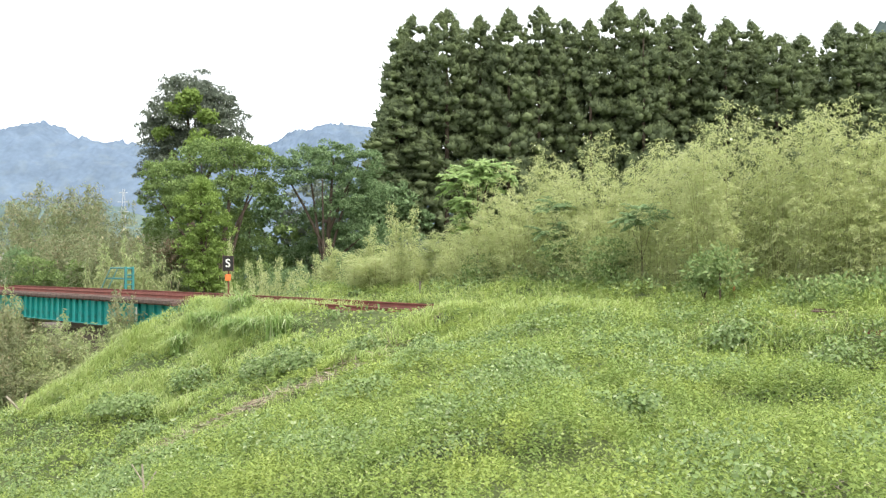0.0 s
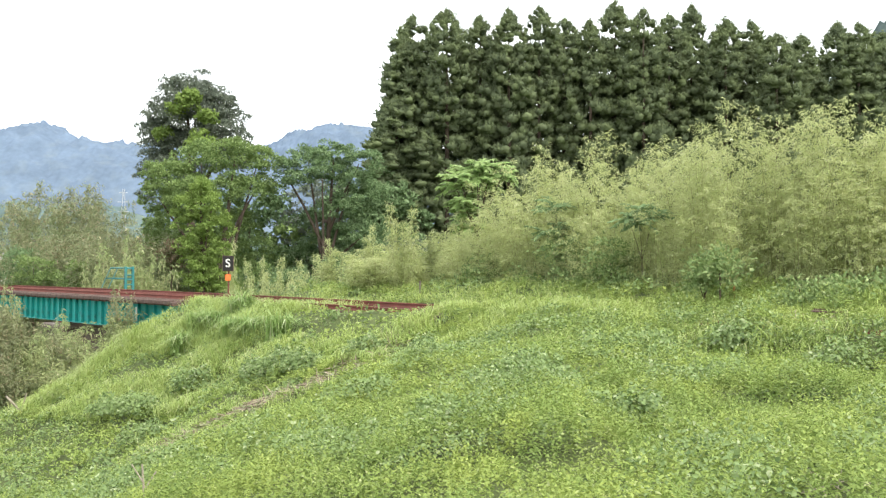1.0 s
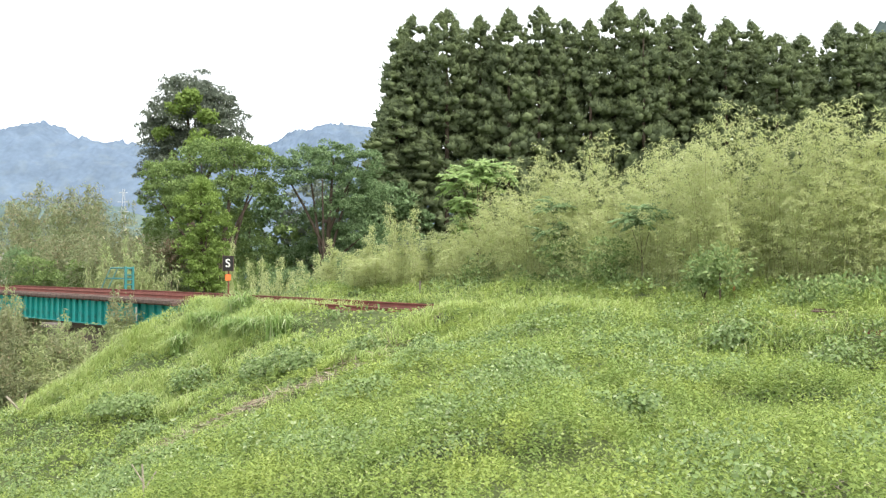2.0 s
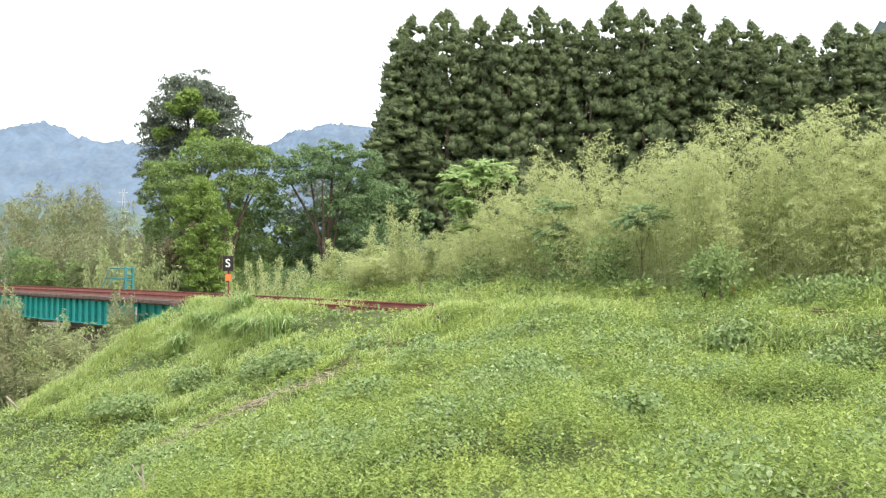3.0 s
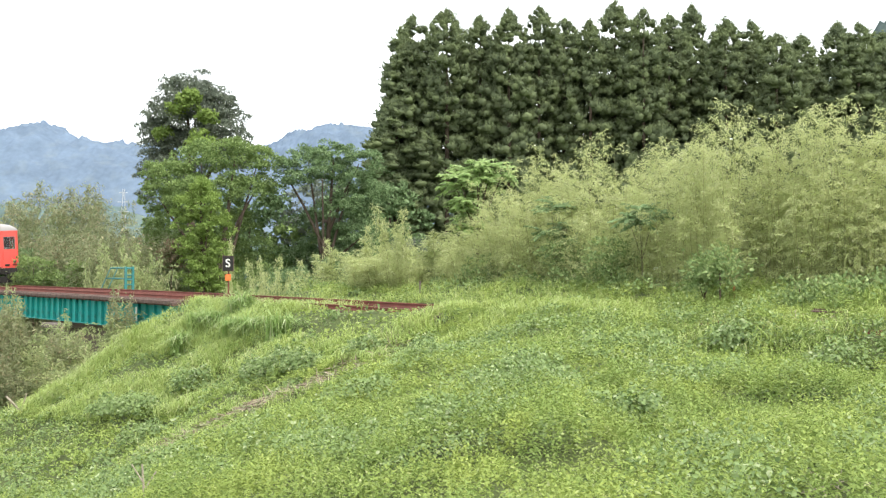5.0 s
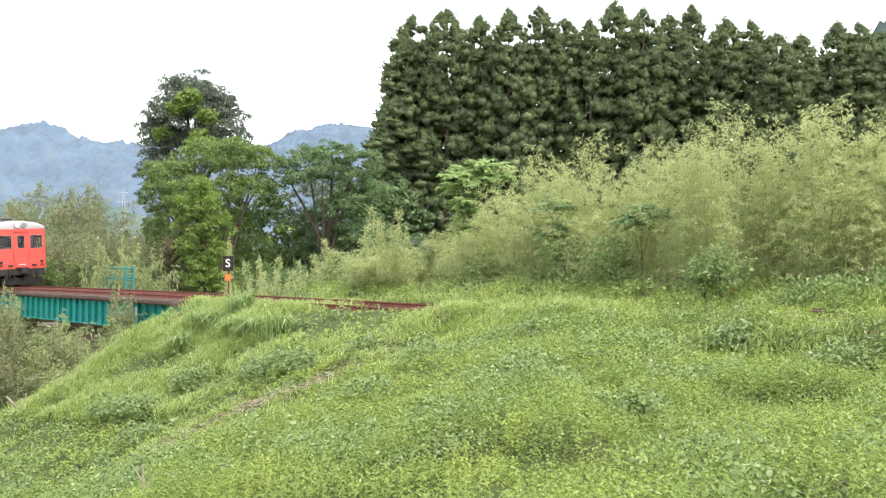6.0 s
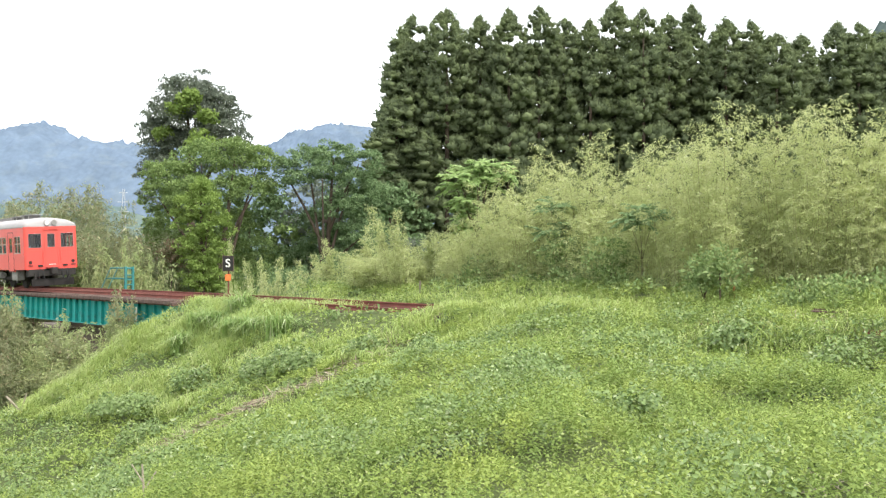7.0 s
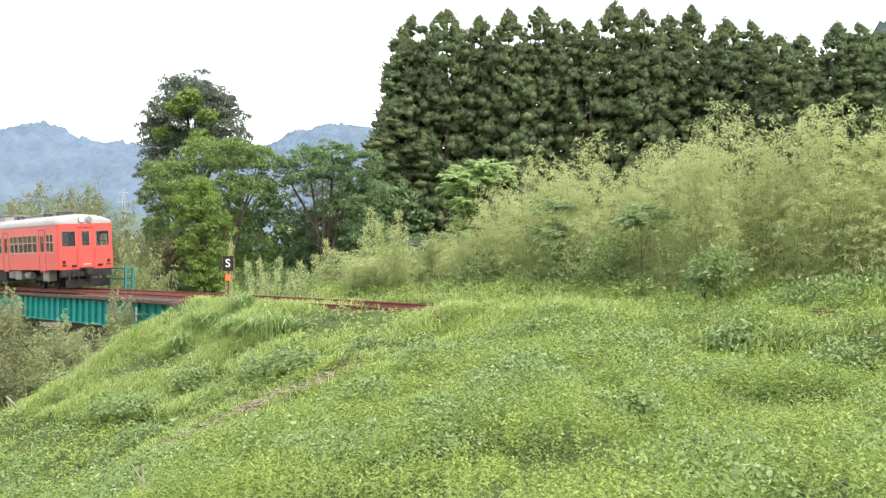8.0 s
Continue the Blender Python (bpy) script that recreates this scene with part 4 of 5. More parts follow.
def plant_bamboo():
    rng = random.Random(8)
    tall = [bamboo("bamboo_stand", "stand of slender yellow-green bamboo", 5.0, 0.85, 8, 60 + i, M["bamboo"], nodes=18, twigs=2, per=15, leaf=(0.13, 0.026), low=0.08, gather=0.6, group="bamboo thicket by the track") for i in range(4)]
    plume = [bamboo("bamboo_plume", "slender bamboo plume swaying in the wind", 3.0, 0.22, 3, 70 + i, M["bamboo"], nodes=15, twigs=4, per=9, leaf=(0.15, 0.034), group="bamboo plumes") for i in range(2)]
    high = [bamboo("bamboo_plume", "tall bamboo plume rising above the thicket", 5.0, 0.3, 3, 75 + i, M["bamboo"], nodes=24, twigs=4, per=8, leaf=(0.12, 0.024), group="bamboo plumes", least=0.8) for i in range(2)]
    dry = [bamboo("bamboo_grove", "tall brownish-green bamboo beyond the bridge", 11.0, 1.7, 9, 80 + i, M["bamboo_dry"], nodes=20, twigs=3, per=10, leaf=(0.29, 0.072), least=0.8, gather=0.5, group="bamboo grove beyond the bridge") for i in range(2)]
    bush = [bamboo("dwarf_bamboo", "dense dwarf bamboo below the bridge", 3.2, 0.9, 15, 90 + i, M["bamboo_dry" if i == 1 else "bamboo_shade"], nodes=9, per=9, leaf=(0.19, 0.046), least=0.55, gather=0.5, group="dwarf bamboo below the bridge") for i in range(2)]
    fresh = {id(o) for o in tall + plume + high + dry + bush}

    def put(proto, x, y, z, turn, k, kz):
        m = scaled(x, y, z, turn, k, kz)
        if id(proto) in fresh:
            fresh.discard(id(proto))
            ob = proto
        else:
            ob = copy_thing(proto, Matrix.Identity(4))
        ob.matrix_basis = m
        return ob

    n = 0
    for row, (back, tall_k, step) in enumerate(((0.5, 1.0, 0.6), (-0.7, 0.85, 0.75), (-1.6, 0.62, 0.8))):
        x = MASS_X[0] + 0.2 * row
        while x < MASS_X[-1] + 1.0:
            y = float(np.interp(x, MASS_X, MASS_Y)) + back * 0.75
            px = x + back * 0.35
            top = float(np.interp(x, MASS_X, MASS_TOP)) + 0.1 * (x > 1.0)
            z = gz(px, y)
            h = (top - z) * tall_k * rng.uniform(0.9, 1.03)
            if x < 0.8:
                ob = put(plume[n % 2], px, y, z, rng.uniform(0, 360), rng.uniform(0.9, 1.2), h / 3.0 * rng.uniform(0.8, 1.15))
            else:
                ob = put(tall[n % 4], px, y, z, rng.uniform(0, 360), rng.uniform(0.8, 1.1) * min(1, 0.35 + h / 6), h / 5.0)
            SWAYING.append((ob, rng.uniform(0, 6), 1.0, 0.0))
            n += 1
            x += step * rng.uniform(0.8, 1.2)
    for x, y, top, blown in ((-1.78, 36.0, 3.1, 13), (-0.95, 35.8, 2.95, 11), (-1.4, 36.2, 2.2, 9), (6.5, 24.5, 4.85, 2), (6.1, 25.0, 4.5, 2), (4.62, 30.0, 4.85, 2), (2.95, 32.5, 4.85, 2), (8.75, 23.0, 4.7, 2), (7.6, 24.0, 4.55, 2), (8.15, 23.5, 4.55, 2), (3.6, 31.5, 4.2, 2), (5.5, 27.5, 4.3, 2), (9.5, 22.6, 4.4, 2), (-17.3, 58, 2.7, 1), (-16.3, 57.5, 2.3, 1), (-15.5, 57.5, 1.7, 1), (-18.4, 58.2, 2.3, 1), (-16.8, 57.2, 1.4, 1), (-9.24, 47, 2.11, 1), (-8.54, 47, 1.27, 1), (-7.82, 46, 1.36, 1), (-7.02, 46, 1.43, 1), (-6.04, 45, 1.26, 1), (-5.21, 44, 1.53, 2), (-4.63, 43, 2.11, 3.5),
                             (-4.07, 43, 1.63, 3), (-3.42, 42, 1.06, 2), (-6.25, 44, 0.83, 1), (-7.46, 45, 0.78, 1), (-3.01, 41, 1.71, 3), (-2.62, 40, 2.53, 5)):
        z = gz(x, y)
        h = max(0.8, top - z)
        if x > 2:
            ob = put(high[n % 2], x, y, z, rng.uniform(0, 360), 0.85, (h - 0.15) / 5.0)
        elif y > 56:
            ob = put(bush[0], x, y, z, rng.uniform(0, 360), 0.95, h / 3.2)
        else:
            ob = put(plume[n % 2], x, y, z, rng.uniform(0, 360), 1.35 if h < 2 else 0.62, h / 3.0)
        SWAYING.append((ob, rng.uniform(0, 6), 0.8, blown))
        n += 1
    for x, y, top in ((-31.69, 78, 5.87), (-31.23, 80, 6.42), (-30.84, 82, 7.55), (-27.98, 78, 6.29), (-27.64, 80, 7.06), (-25.05, 76, 6.55), (-26.4, 80, 7.27), (-22.24, 74, 3.9), (-20.9, 76, 3.9),
                      (-19.85, 72, 4.16), (-18.27, 70, 3.71), (-17.1, 69, 2.94), (-28.68, 72, 3.78), (-26.59, 72, 3.78), (-24.15, 71, 3.75), (-21.97, 70, 3.71), (-20.01, 69, 2.94), (-26.77, 70, 2.23),
                      (-22.24, 68, 2.19), (-17.84, 67, 2.17), (-16.4, 63, 3.0), (-18.0, 62, 3.5), (-19.8, 63, 3.4), (-21.2, 64, 2.2), (-23.0, 66, 3.0), (-24.8, 66, 2.6)):
        z = gz(x, y)
        put(dry[n % 2], x, y, z, rng.uniform(0, 360), rng.uniform(0.75, 0.95), (top - z) / 11.0)
        n += 1
    for x, y, top in ((-18.69, 46, 0.14), (-17.81, 45, -0.72), (-16.83, 44, -1.73), (-15.9, 44, -1.61), (-15.03, 43.5, -1.93), (-13.76, 45, 0.0), (-13.21, 44.5, -1.05), (-12.36, 43, -2.01), (-14.39, 44, -1.96),
                      (-12.08, 44.5, -1.99), (-13.5, 45.2, -0.5), (-18.3, 45.2, -0.3), (-16.2, 46, -1.0), (-17.35, 43, -1.89), (-15.62, 42, -2.71), (-14.29, 42, -2.93), (-13.34, 42.5, -2.76), (-16.53, 41.5, -3.11), (-16.32, 45.5, -1.34), (-18.22, 44, -1.03), (-19.35, 45, -0.12), (-17.84, 42, -2.27)):
        z = gz(x, y)
        h = max(0.9, top - z)
        ob = put(bush[n % 2], x, y, z, rng.uniform(0, 360), 0.75 if top > -0.2 else rng.uniform(0.85, 1.05), h / 3.2)
        SWAYING.append((ob, rng.uniform(0, 6), 0.7, 0.0))
        n += 1


plant_bamboo()


# ---- the distance ----
def hills(name, label, x, y, half_w, depth, base, peaks, seed, wood="hazy_far_wood"):
    """A wooded ridge: a sheet raised into peaks (place, height, width)."""
    nx, ny = (260, 60) if wood == "hazy_far_wood" else (150, 36)
    u, v = np.meshgrid(np.linspace(-half_w, half_w, nx), np.linspace(-1, 1, ny))
    h = (base + sum(ph * np.exp(-((u - px) / pw) ** 2) for px, ph, pw in peaks)) * np.clip(1 - (u / half_w) ** 8, 0, 1)
    h = h * (1 - v ** 2) ** 0.9 + (4 * wave(u, v * depth, 46, seed) + 4 * wave(u, v * depth, 17, seed + 1)) * (1 - v ** 2)
    rng = np.random.default_rng(int(seed))
    h = h + (rng.uniform(0, 1, h.shape) ** 2 * 4 + 4 * wave(u, v * depth, 13, seed + 2)) * (1 - v ** 2)
    vs = np.stack([u.ravel() + x, v.ravel() * depth + y, h.ravel() - 8], axis=1)
    i = (np.arange(ny - 1)[:, None] * nx + np.arange(nx - 1)[None]).ravel()
    f = np.stack([i, i + 1, i + 1 + nx, i + nx], axis=1).ravel()
    tagged(new(name, mesh_from(name, vs, f, 4, M[wood])), label, "hill", kind="structure")


# the ridges' haze is only in their wood colours
hills("backdrop_hills_1", "wooded mountains tinted blue to stand for haze", -560, 1500, 420, 260, 172, [(0, 32, 55), (98, 10, 40), (-90, 16, 70), (190, 4, 60)], 1)
hills("backdrop_hills_2", "wooded mountains tinted blue to stand for haze", -190, 1600, 330, 240, 172, [(-20, 30, 60), (50, 34, 60), (115, 20, 50)], 2)
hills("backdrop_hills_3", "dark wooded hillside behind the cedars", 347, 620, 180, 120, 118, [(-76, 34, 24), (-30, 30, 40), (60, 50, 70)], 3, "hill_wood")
hills("backdrop_hills_4", "low wooded rise in the valley, tinted for haze", -330, 560, 260, 60, 32, [(-120, 10, 40), (-30, 12, 50), (60, 8, 30), (130, 10, 40)], 4, "hazy_near_wood")


# ---- the track ----
def build_track():
    track = thing("railway_track", "rusty single railway track, half overgrown", "railway track", kind="structure")
    prof = [(-0.062, 0), (0.062, 0), (0.062, 0.015), (0.01, 0.035), (0.01, 0.105), (0.033, 0.115), (0.033, 0.150), (-0.033, 0.150), (-0.033, 0.115), (-0.01, 0.105), (-0.01, 0.035), (-0.062, 0.015)]
    ss = np.arange(-60, 60.01, 1.0)
    for side in (0.56, -0.56):
        vs = []
        for s in ss:
            for a, h in prof:
                vs.append(on_track(s, side + a, h - 0.25 - (0.045 * side / 0.56)))
        k = len(prof)
        f = []
        for i in range(len(ss) - 1):
            for j in range(k):
                f += [i * k + j, i * k + (j + 1) % k, (i + 1) * k + (j + 1) % k, (i + 1) * k + j]
        ob = new("rail", mesh_from("rail", np.array(vs), np.array(f), 4, M["rust"]))
        ob.parent = track
    bm = box(bmesh.new(), -0.1, 0.1, -1.05, 1.05, -0.14, 0, 0.012)
    first = part("sleeper", bm, M["timber"], track)
    me = first.data
    for i, s in enumerate(np.arange(14, 44, 0.62)):
        ob = first if i == 0 else new("sleeper", me)
        ob.parent = track
        p, q = on_track(s, 0, -0.255), on_track(s + 0.1, 0, 0)
        ob.matrix_basis = pose(p[0], p[1], p[2], 0, 0, math.degrees(math.atan2(q[1] - p[1], q[0] - p[0]))) @ pose(0, 0, 0, 2.4, 0, 0)


build_track()


# ---- the bridge ----
def along(s, side=0.0, z=0.0, cant=0.0):
    """A pose on the track: x along it, -y to the near side."""
    p, q = on_track(s - 0.25, side, 0), on_track(s + 0.25, side, 0)
    c = on_track(s, side, z)
    return pose(c[0], c[1], c[2], 0, 0, math.degrees(math.atan2(q[1] - p[1], q[0] - p[0]))) @ pose(0, 0, 0, cant, 0, 0)


def girder_span(m, length):
    """A deck plate girder span: two webs with flanges, stiffeners and a ragged timber edge. x runs along it from 0."""
    span = thing("girder_bridge", "teal painted steel plate girder bridge carrying the track", "bridge", m, "bridge spans")
    for side in (-0.92, 0.92):
        web = part("web_plate", box(bmesh.new(), 0, length, side - 0.012, side + 0.012, -1.58, -0.5), M["teal"], span)
        for z0, z1 in ((-0.5, -0.46), (-1.62, -1.58)):
            part("flange", box(bmesh.new(), -0.02, length + 0.02, side - 0.17, side + 0.17, z0, z1, 0.006), M["teal"], span)
        out = -1 if side < 0 else 1
        bm = bmesh.new()
        y0, y1 = sorted((side + out * 0.012, side + out * 0.15))
        box(bm, -0.022, 0.022, y0, y1, -1.58, -0.5)
        first = None
        for x in np.arange(0.08, length, 0.80):
            if first is None:
                first = part("stiffener", bm, M["teal"], span)
                first.location.x = float(x)
            else:
                ob = new("stiffener", first.data)
                ob.parent, ob.location = span, (float(x), 0, 0)
    for x in np.arange(1.0, length, 3.3):
        bm = bmesh.new()
        rod(bm, (x, -0.9, -1.5), (x, 0.9, -0.55), 0.04, seg=6)
        part("cross_brace", bm, M["teal_dark"], span)
    return span


def build_bridge():
    for s0, length in ((-30.2, 14.9), (-15.1, 14.9), (-0.1, 13.6)):
        girder_span(along(s0, 0, -0.04), length)
    rng = random.Random(3)
    deck = thing("bridge_timbers", "weathered brown timber ties and edge beam on the bridge", "bridge deck")
    bm = box(bmesh.new(), -0.1, 0.1, -1.18, 1.18, -0.16, 0, 0.015)
    first = part("bridge_tie", bm, M["timber"], deck)
    me = first.data
    for i, s in enumerate(np.arange(-30, 13.4, 0.42)):
        ob = first if i == 0 else new("bridge_tie", me)
        ob.parent = deck
        ob.matrix_basis = along(s + rng.uniform(-0.04, 0.04), rng.uniform(-0.03, 0.05), -0.345, 2.4)
    for i, s in enumerate(np.arange(-30, 13, 3.6)):
        bm = box(bmesh.new(), 0.01, 3.58, -0.09, 0.09, -0.075, 0.085, 0.02)
        ob = part("edge_beam", bm, M["timber"], deck)
        ob.matrix_basis = along(s, 1.16, -0.42 + rng.uniform(-0.01, 0.01), 2.4)
    for side in (0.34, -0.34):
        bm = box(bmesh.new(), -30, 13.5, -0.03, 0.03, -0.12, -0.01, 0.01)
        ob = part("guard_rail", bm, M["rust"], deck)
        ob.matrix_basis = along(0.0, side, -0.12)
    for s, w in ((-0.2, 1.6), (-15.2, 1.6), (13.9, 1.2)):
        pier = thing("bridge_pier", "dark stained concrete pier under the girders", "pier", along(s, 0, -0.04), "bridge piers")
        base = gz(*on_track(s)[:2]) - 0.4
        bm = bmesh.new()
        box(bm, -w / 2, w / 2, -1.5, 1.5, base, -1.95, 0.06)
        part("shaft", bm, M["concrete"], pier)
        part("cap", box(bmesh.new(), -w / 2 - 0.15, w / 2 + 0.15, -1.75, 1.75, -1.95, -1.70, 0.04), M["concrete"], pier)
        for y in (-0.92, 0.92):
            for x in (-0.3, 0.45):
                part("bearing", box(bmesh.new(), x - 0.16, x + 0.16, y - 0.15, y + 0.15, -1.70, -1.62, 0.01), M["rust"], pier)
    # refuge platform with hand rails on the far side
    ref = thing("refuge_platform", "teal steel refuge platform with hand rails", "platform", along(0.6, -1.15) @ Matrix.Diagonal((0.95, 0.9, 1, 1)))
    part("grating", box(bmesh.new(), -2.8, 0.78, 0.42, 0.95, -0.3, -0.24, 0.008), M["teal_dark"], ref)
    for y in (0.48, 0.9):
        part("post", box(bmesh.new(), 0.64, 0.78, y - 0.06, y + 0.06, -0.24, 1.02, 0.008), M["teal_dark"], ref)
        for z in (0.42, 0.95):
            part("rail_bar", rod(bmesh.new(), (-1.3 if z > 0.5 else -1.9, y, z), (0.7, y, z), 0.034, seg=8), M["teal_dark"], ref)
        part("sloping_rail", rod(bmesh.new(), (-2.7, y, -0.22), (-1.3, y, 0.95), 0.034, seg=8), mat_pale(), ref)
    for z in (0.12, 0.36, 0.6, 0.93):
        part("end_bar", rod(bmesh.new(), (0.71, 0.48, z), (0.71, 0.9, z), 0.034, seg=8), M["teal_dark"], ref)
    part("bracket", rod(bmesh.new(), (-0.3, 0.9, -0.3), (-0.3, -0.2, -1.2), 0.04, seg=6), M["teal_dark"], ref)
    # white marker on the girder
    mk = thing("marker_plate", "small white marker plate bolted on the girder", "marker", along(9.2, 1.085, -1.0))
    part("plate", box(bmesh.new(), -0.07, 0.07, -0.015, 0.015, -0.3, 0.3, 0.005), M["white"], mk)


def mat_pale():
    if "pale_teal" not in M:
        M["pale_teal"] = mat("pale_worn_teal", (0.22, 0.42, 0.38), 0.6, vary=0.2)
    return M["pale_teal"]


M["white"] = mat("white_paint", (0.75, 0.74, 0.70), 0.6, vary=0.08, dirt=(0.4, 0.36, 0.3), dirt_amount=0.4)
M["black"] = mat("black_paint", (0.02, 0.018, 0.017), 0.6, vary=0.3)
M["orange"] = mat("orange_reflector", (0.85, 0.21, 0.06), 0.4, vary=0.1)
M["grey_steel"] = mat("galvanised_steel", (0.35, 0.34, 0.33), 0.5, metal=0.5, vary=0.2)
build_bridge()


# ---- the sign with the letter S ----
def build_sign():
    p = on_track(19.35, 1.5)
    z = gz(p[0], p[1])
    sign = thing("track_sign", "black track-side sign with a white letter S", "sign", pose(p[0], p[1], 0, 0, 0, -8))
    part("post", rod(bmesh.new(), (0, 0.05, z - 0.4), (0, 0.05, 1.35), 0.03, seg=10), M["rust"], sign)
    board = part("board", box(bmesh.new(), -0.19, 0.19, -0.012, 0.012, 0.86, 1.37, 0.012), M["black"], sign)
    part("border", box(bmesh.new(), -0.205, 0.205, -0.006, 0.016, 0.845, 1.385, 0.008), M["timber"], board, "dark worn border")
    part("orange_plate", box(bmesh.new(), -0.10, 0.10, -0.01, 0.01, 0.52, 0.74, 0.02), M["orange"], sign, "bright orange reflector plate")
    cu = bpy.data.curves.new("letter", "FONT")
    cu.body, cu.size, cu.align_x, cu.align_y, cu.extrude, cu.offset = "S", 0.40, "CENTER", "CENTER", 0.003, 0.006
    ob = new("letter_curve", cu)
    me = bpy.data.meshes.new_from_object(ob.evaluated_get(bpy.context.evaluated_depsgraph_get()))
    bpy.data.objects.remove(ob)
    me.materials.clear()
    me.materials.append(M["white"])
    s = new("letter_s", me)
    s.parent = board
    s.matrix_basis = pose(0, -0.018, 1.115, 90, 0, 0)
    tagged(s, "white painted letter S")


build_sign()


# ---- the railcar ----
M["red"] = mat("vermilion_paint", (0.72, 0.085, 0.068), 0.38, vary=0.07, scale=0.8, fine=12, dirt=(0.40, 0.07, 0.05), dirt_amount=0.25, spec=0.5)
M["silver"] = mat("silver_roof_paint", (0.33, 0.318, 0.315), 0.6, vary=0.14, scale=1.2, dirt=(0.28, 0.25, 0.22), dirt_amount=0.5)
M["vent"] = mat("dark_vent_paint", (0.075, 0.072, 0.07), 0.7, vary=0.3)
M["under"] = mat("underfloor_grime", (0.035, 0.032, 0.03), 0.85, vary=0.4, scale=3, bump=0.3)
M["tank"] = mat("grey_underfloor_box", (0.26, 0.25, 0.235), 0.7, vary=0.3, scale=3, dirt=(0.1, 0.08, 0.06))
M["rubber"] = mat("black_rubber", (0.02, 0.02, 0.02), 0.7)
M["frame"] = mat("aluminium_window_frame", (0.46, 0.33, 0.30), 0.5, metal=0.0, vary=0.1)
M["surround"] = mat("grey_rubber_surround", (0.20, 0.175, 0.17), 0.6)
M["seat"] = mat("blue_moquette", (0.05, 0.09, 0.22), 0.9)
M["inside"] = mat("cream_lining", (0.42, 0.40, 0.33), 0.8)


def glass_mat():
    m = bpy.data.materials.new("window_glass")
    m.use_nodes = True
    b = m.node_tree.nodes["Principled BSDF"]
    b.inputs["Base Color"].default_value = (0.82, 0.88, 0.86, 1)
    b.inputs["Roughness"].default_value = 0.03
    b.inputs["IOR"].default_value = 1.35
    b.inputs["Transmission Weight"].default_value = 1.0
    return m


def lamp_glass():
    m = bpy.data.materials.new("headlamp_lens")
    m.use_nodes = True
    b = m.node_tree.nodes["Principled BSDF"]
    b.inputs["Base Color"].default_value = (0.7, 0.68, 0.62, 1)
    b.inputs["Roughness"].default_value = 0.15
    b.inputs["Emission Color"].default_value = (1.0, 0.93, 0.8, 1)
    b.inputs["Emission Strength"].default_value = 0.12
    return m


M["glass"], M["lamp"] = glass_mat(), lamp_glass()
LEN = 20.8


def panel(bm, axis, at, thick, u0, u1, z0, z1, holes):
    """A wall of boxes round rectangular holes. axis 'x': the wall runs along x at y = at; 'y': along y at x = at."""
    us = sorted({u0, u1, *[h[0] for h in holes], *[h[1] for h in holes]})
    zs = sorted({z0, z1, *[h[2] for h in holes], *[h[3] for h in holes]})
    vs = {}

    def vert(u, z, k):
        key = (round(u, 4), round(z, 4), k)
        if key not in vs:
            t = at + (thick if k else 0)
            vs[key] = bm.verts.new((u, t, z) if axis == "x" else (t, u, z))
        return vs[key]

    def solid(i, j):
        if not (0 <= i < len(us) - 1 and 0 <= j < len(zs) - 1):
            return False
        a, b = (us[i] + us[i + 1]) / 2, (zs[j] + zs[j + 1]) / 2
        return not any(h[0] < a < h[1] and h[2] < b < h[3] for h in holes)
    for i in range(len(us) - 1):
        for j in range(len(zs) - 1):
            if not solid(i, j):
                continue
            q = [(us[i], zs[j]), (us[i + 1], zs[j]), (us[i + 1], zs[j + 1]), (us[i], zs[j + 1])]
            for k in (0, 1):
                bm.faces.new([vert(u, z, k) for u, z in q])
            for (di, dj), (a, b) in (((0, -1), (0, 1)), ((1, 0), (1, 2)), ((0, 1), (2, 3)), ((-1, 0), (3, 0))):
                if not solid(i + di, j + dj):
                    bm.faces.new([vert(*q[a], 0), vert(*q[b], 0), vert(*q[b], 1), vert(*q[a], 1)])
    bmesh.ops.recalc_face_normals(bm, faces=bm.faces)
    return bm


def ring(bm, axis, at, u0, u1, z0, z1, w, d):
    for a in ((u0 - w, u0, z0 - w, z1 + w), (u1, u1 + w, z0 - w, z1 + w), (u0, u1, z0 - w, z0), (u0, u1, z1, z1 + w)):
        lo, hi = sorted((at, at + d))
        if axis == "x":
            box(bm, a[0], a[1], lo, hi, a[2], a[3])
        else:
            box(bm, lo, hi, a[0], a[1], a[2], a[3])
    return bm


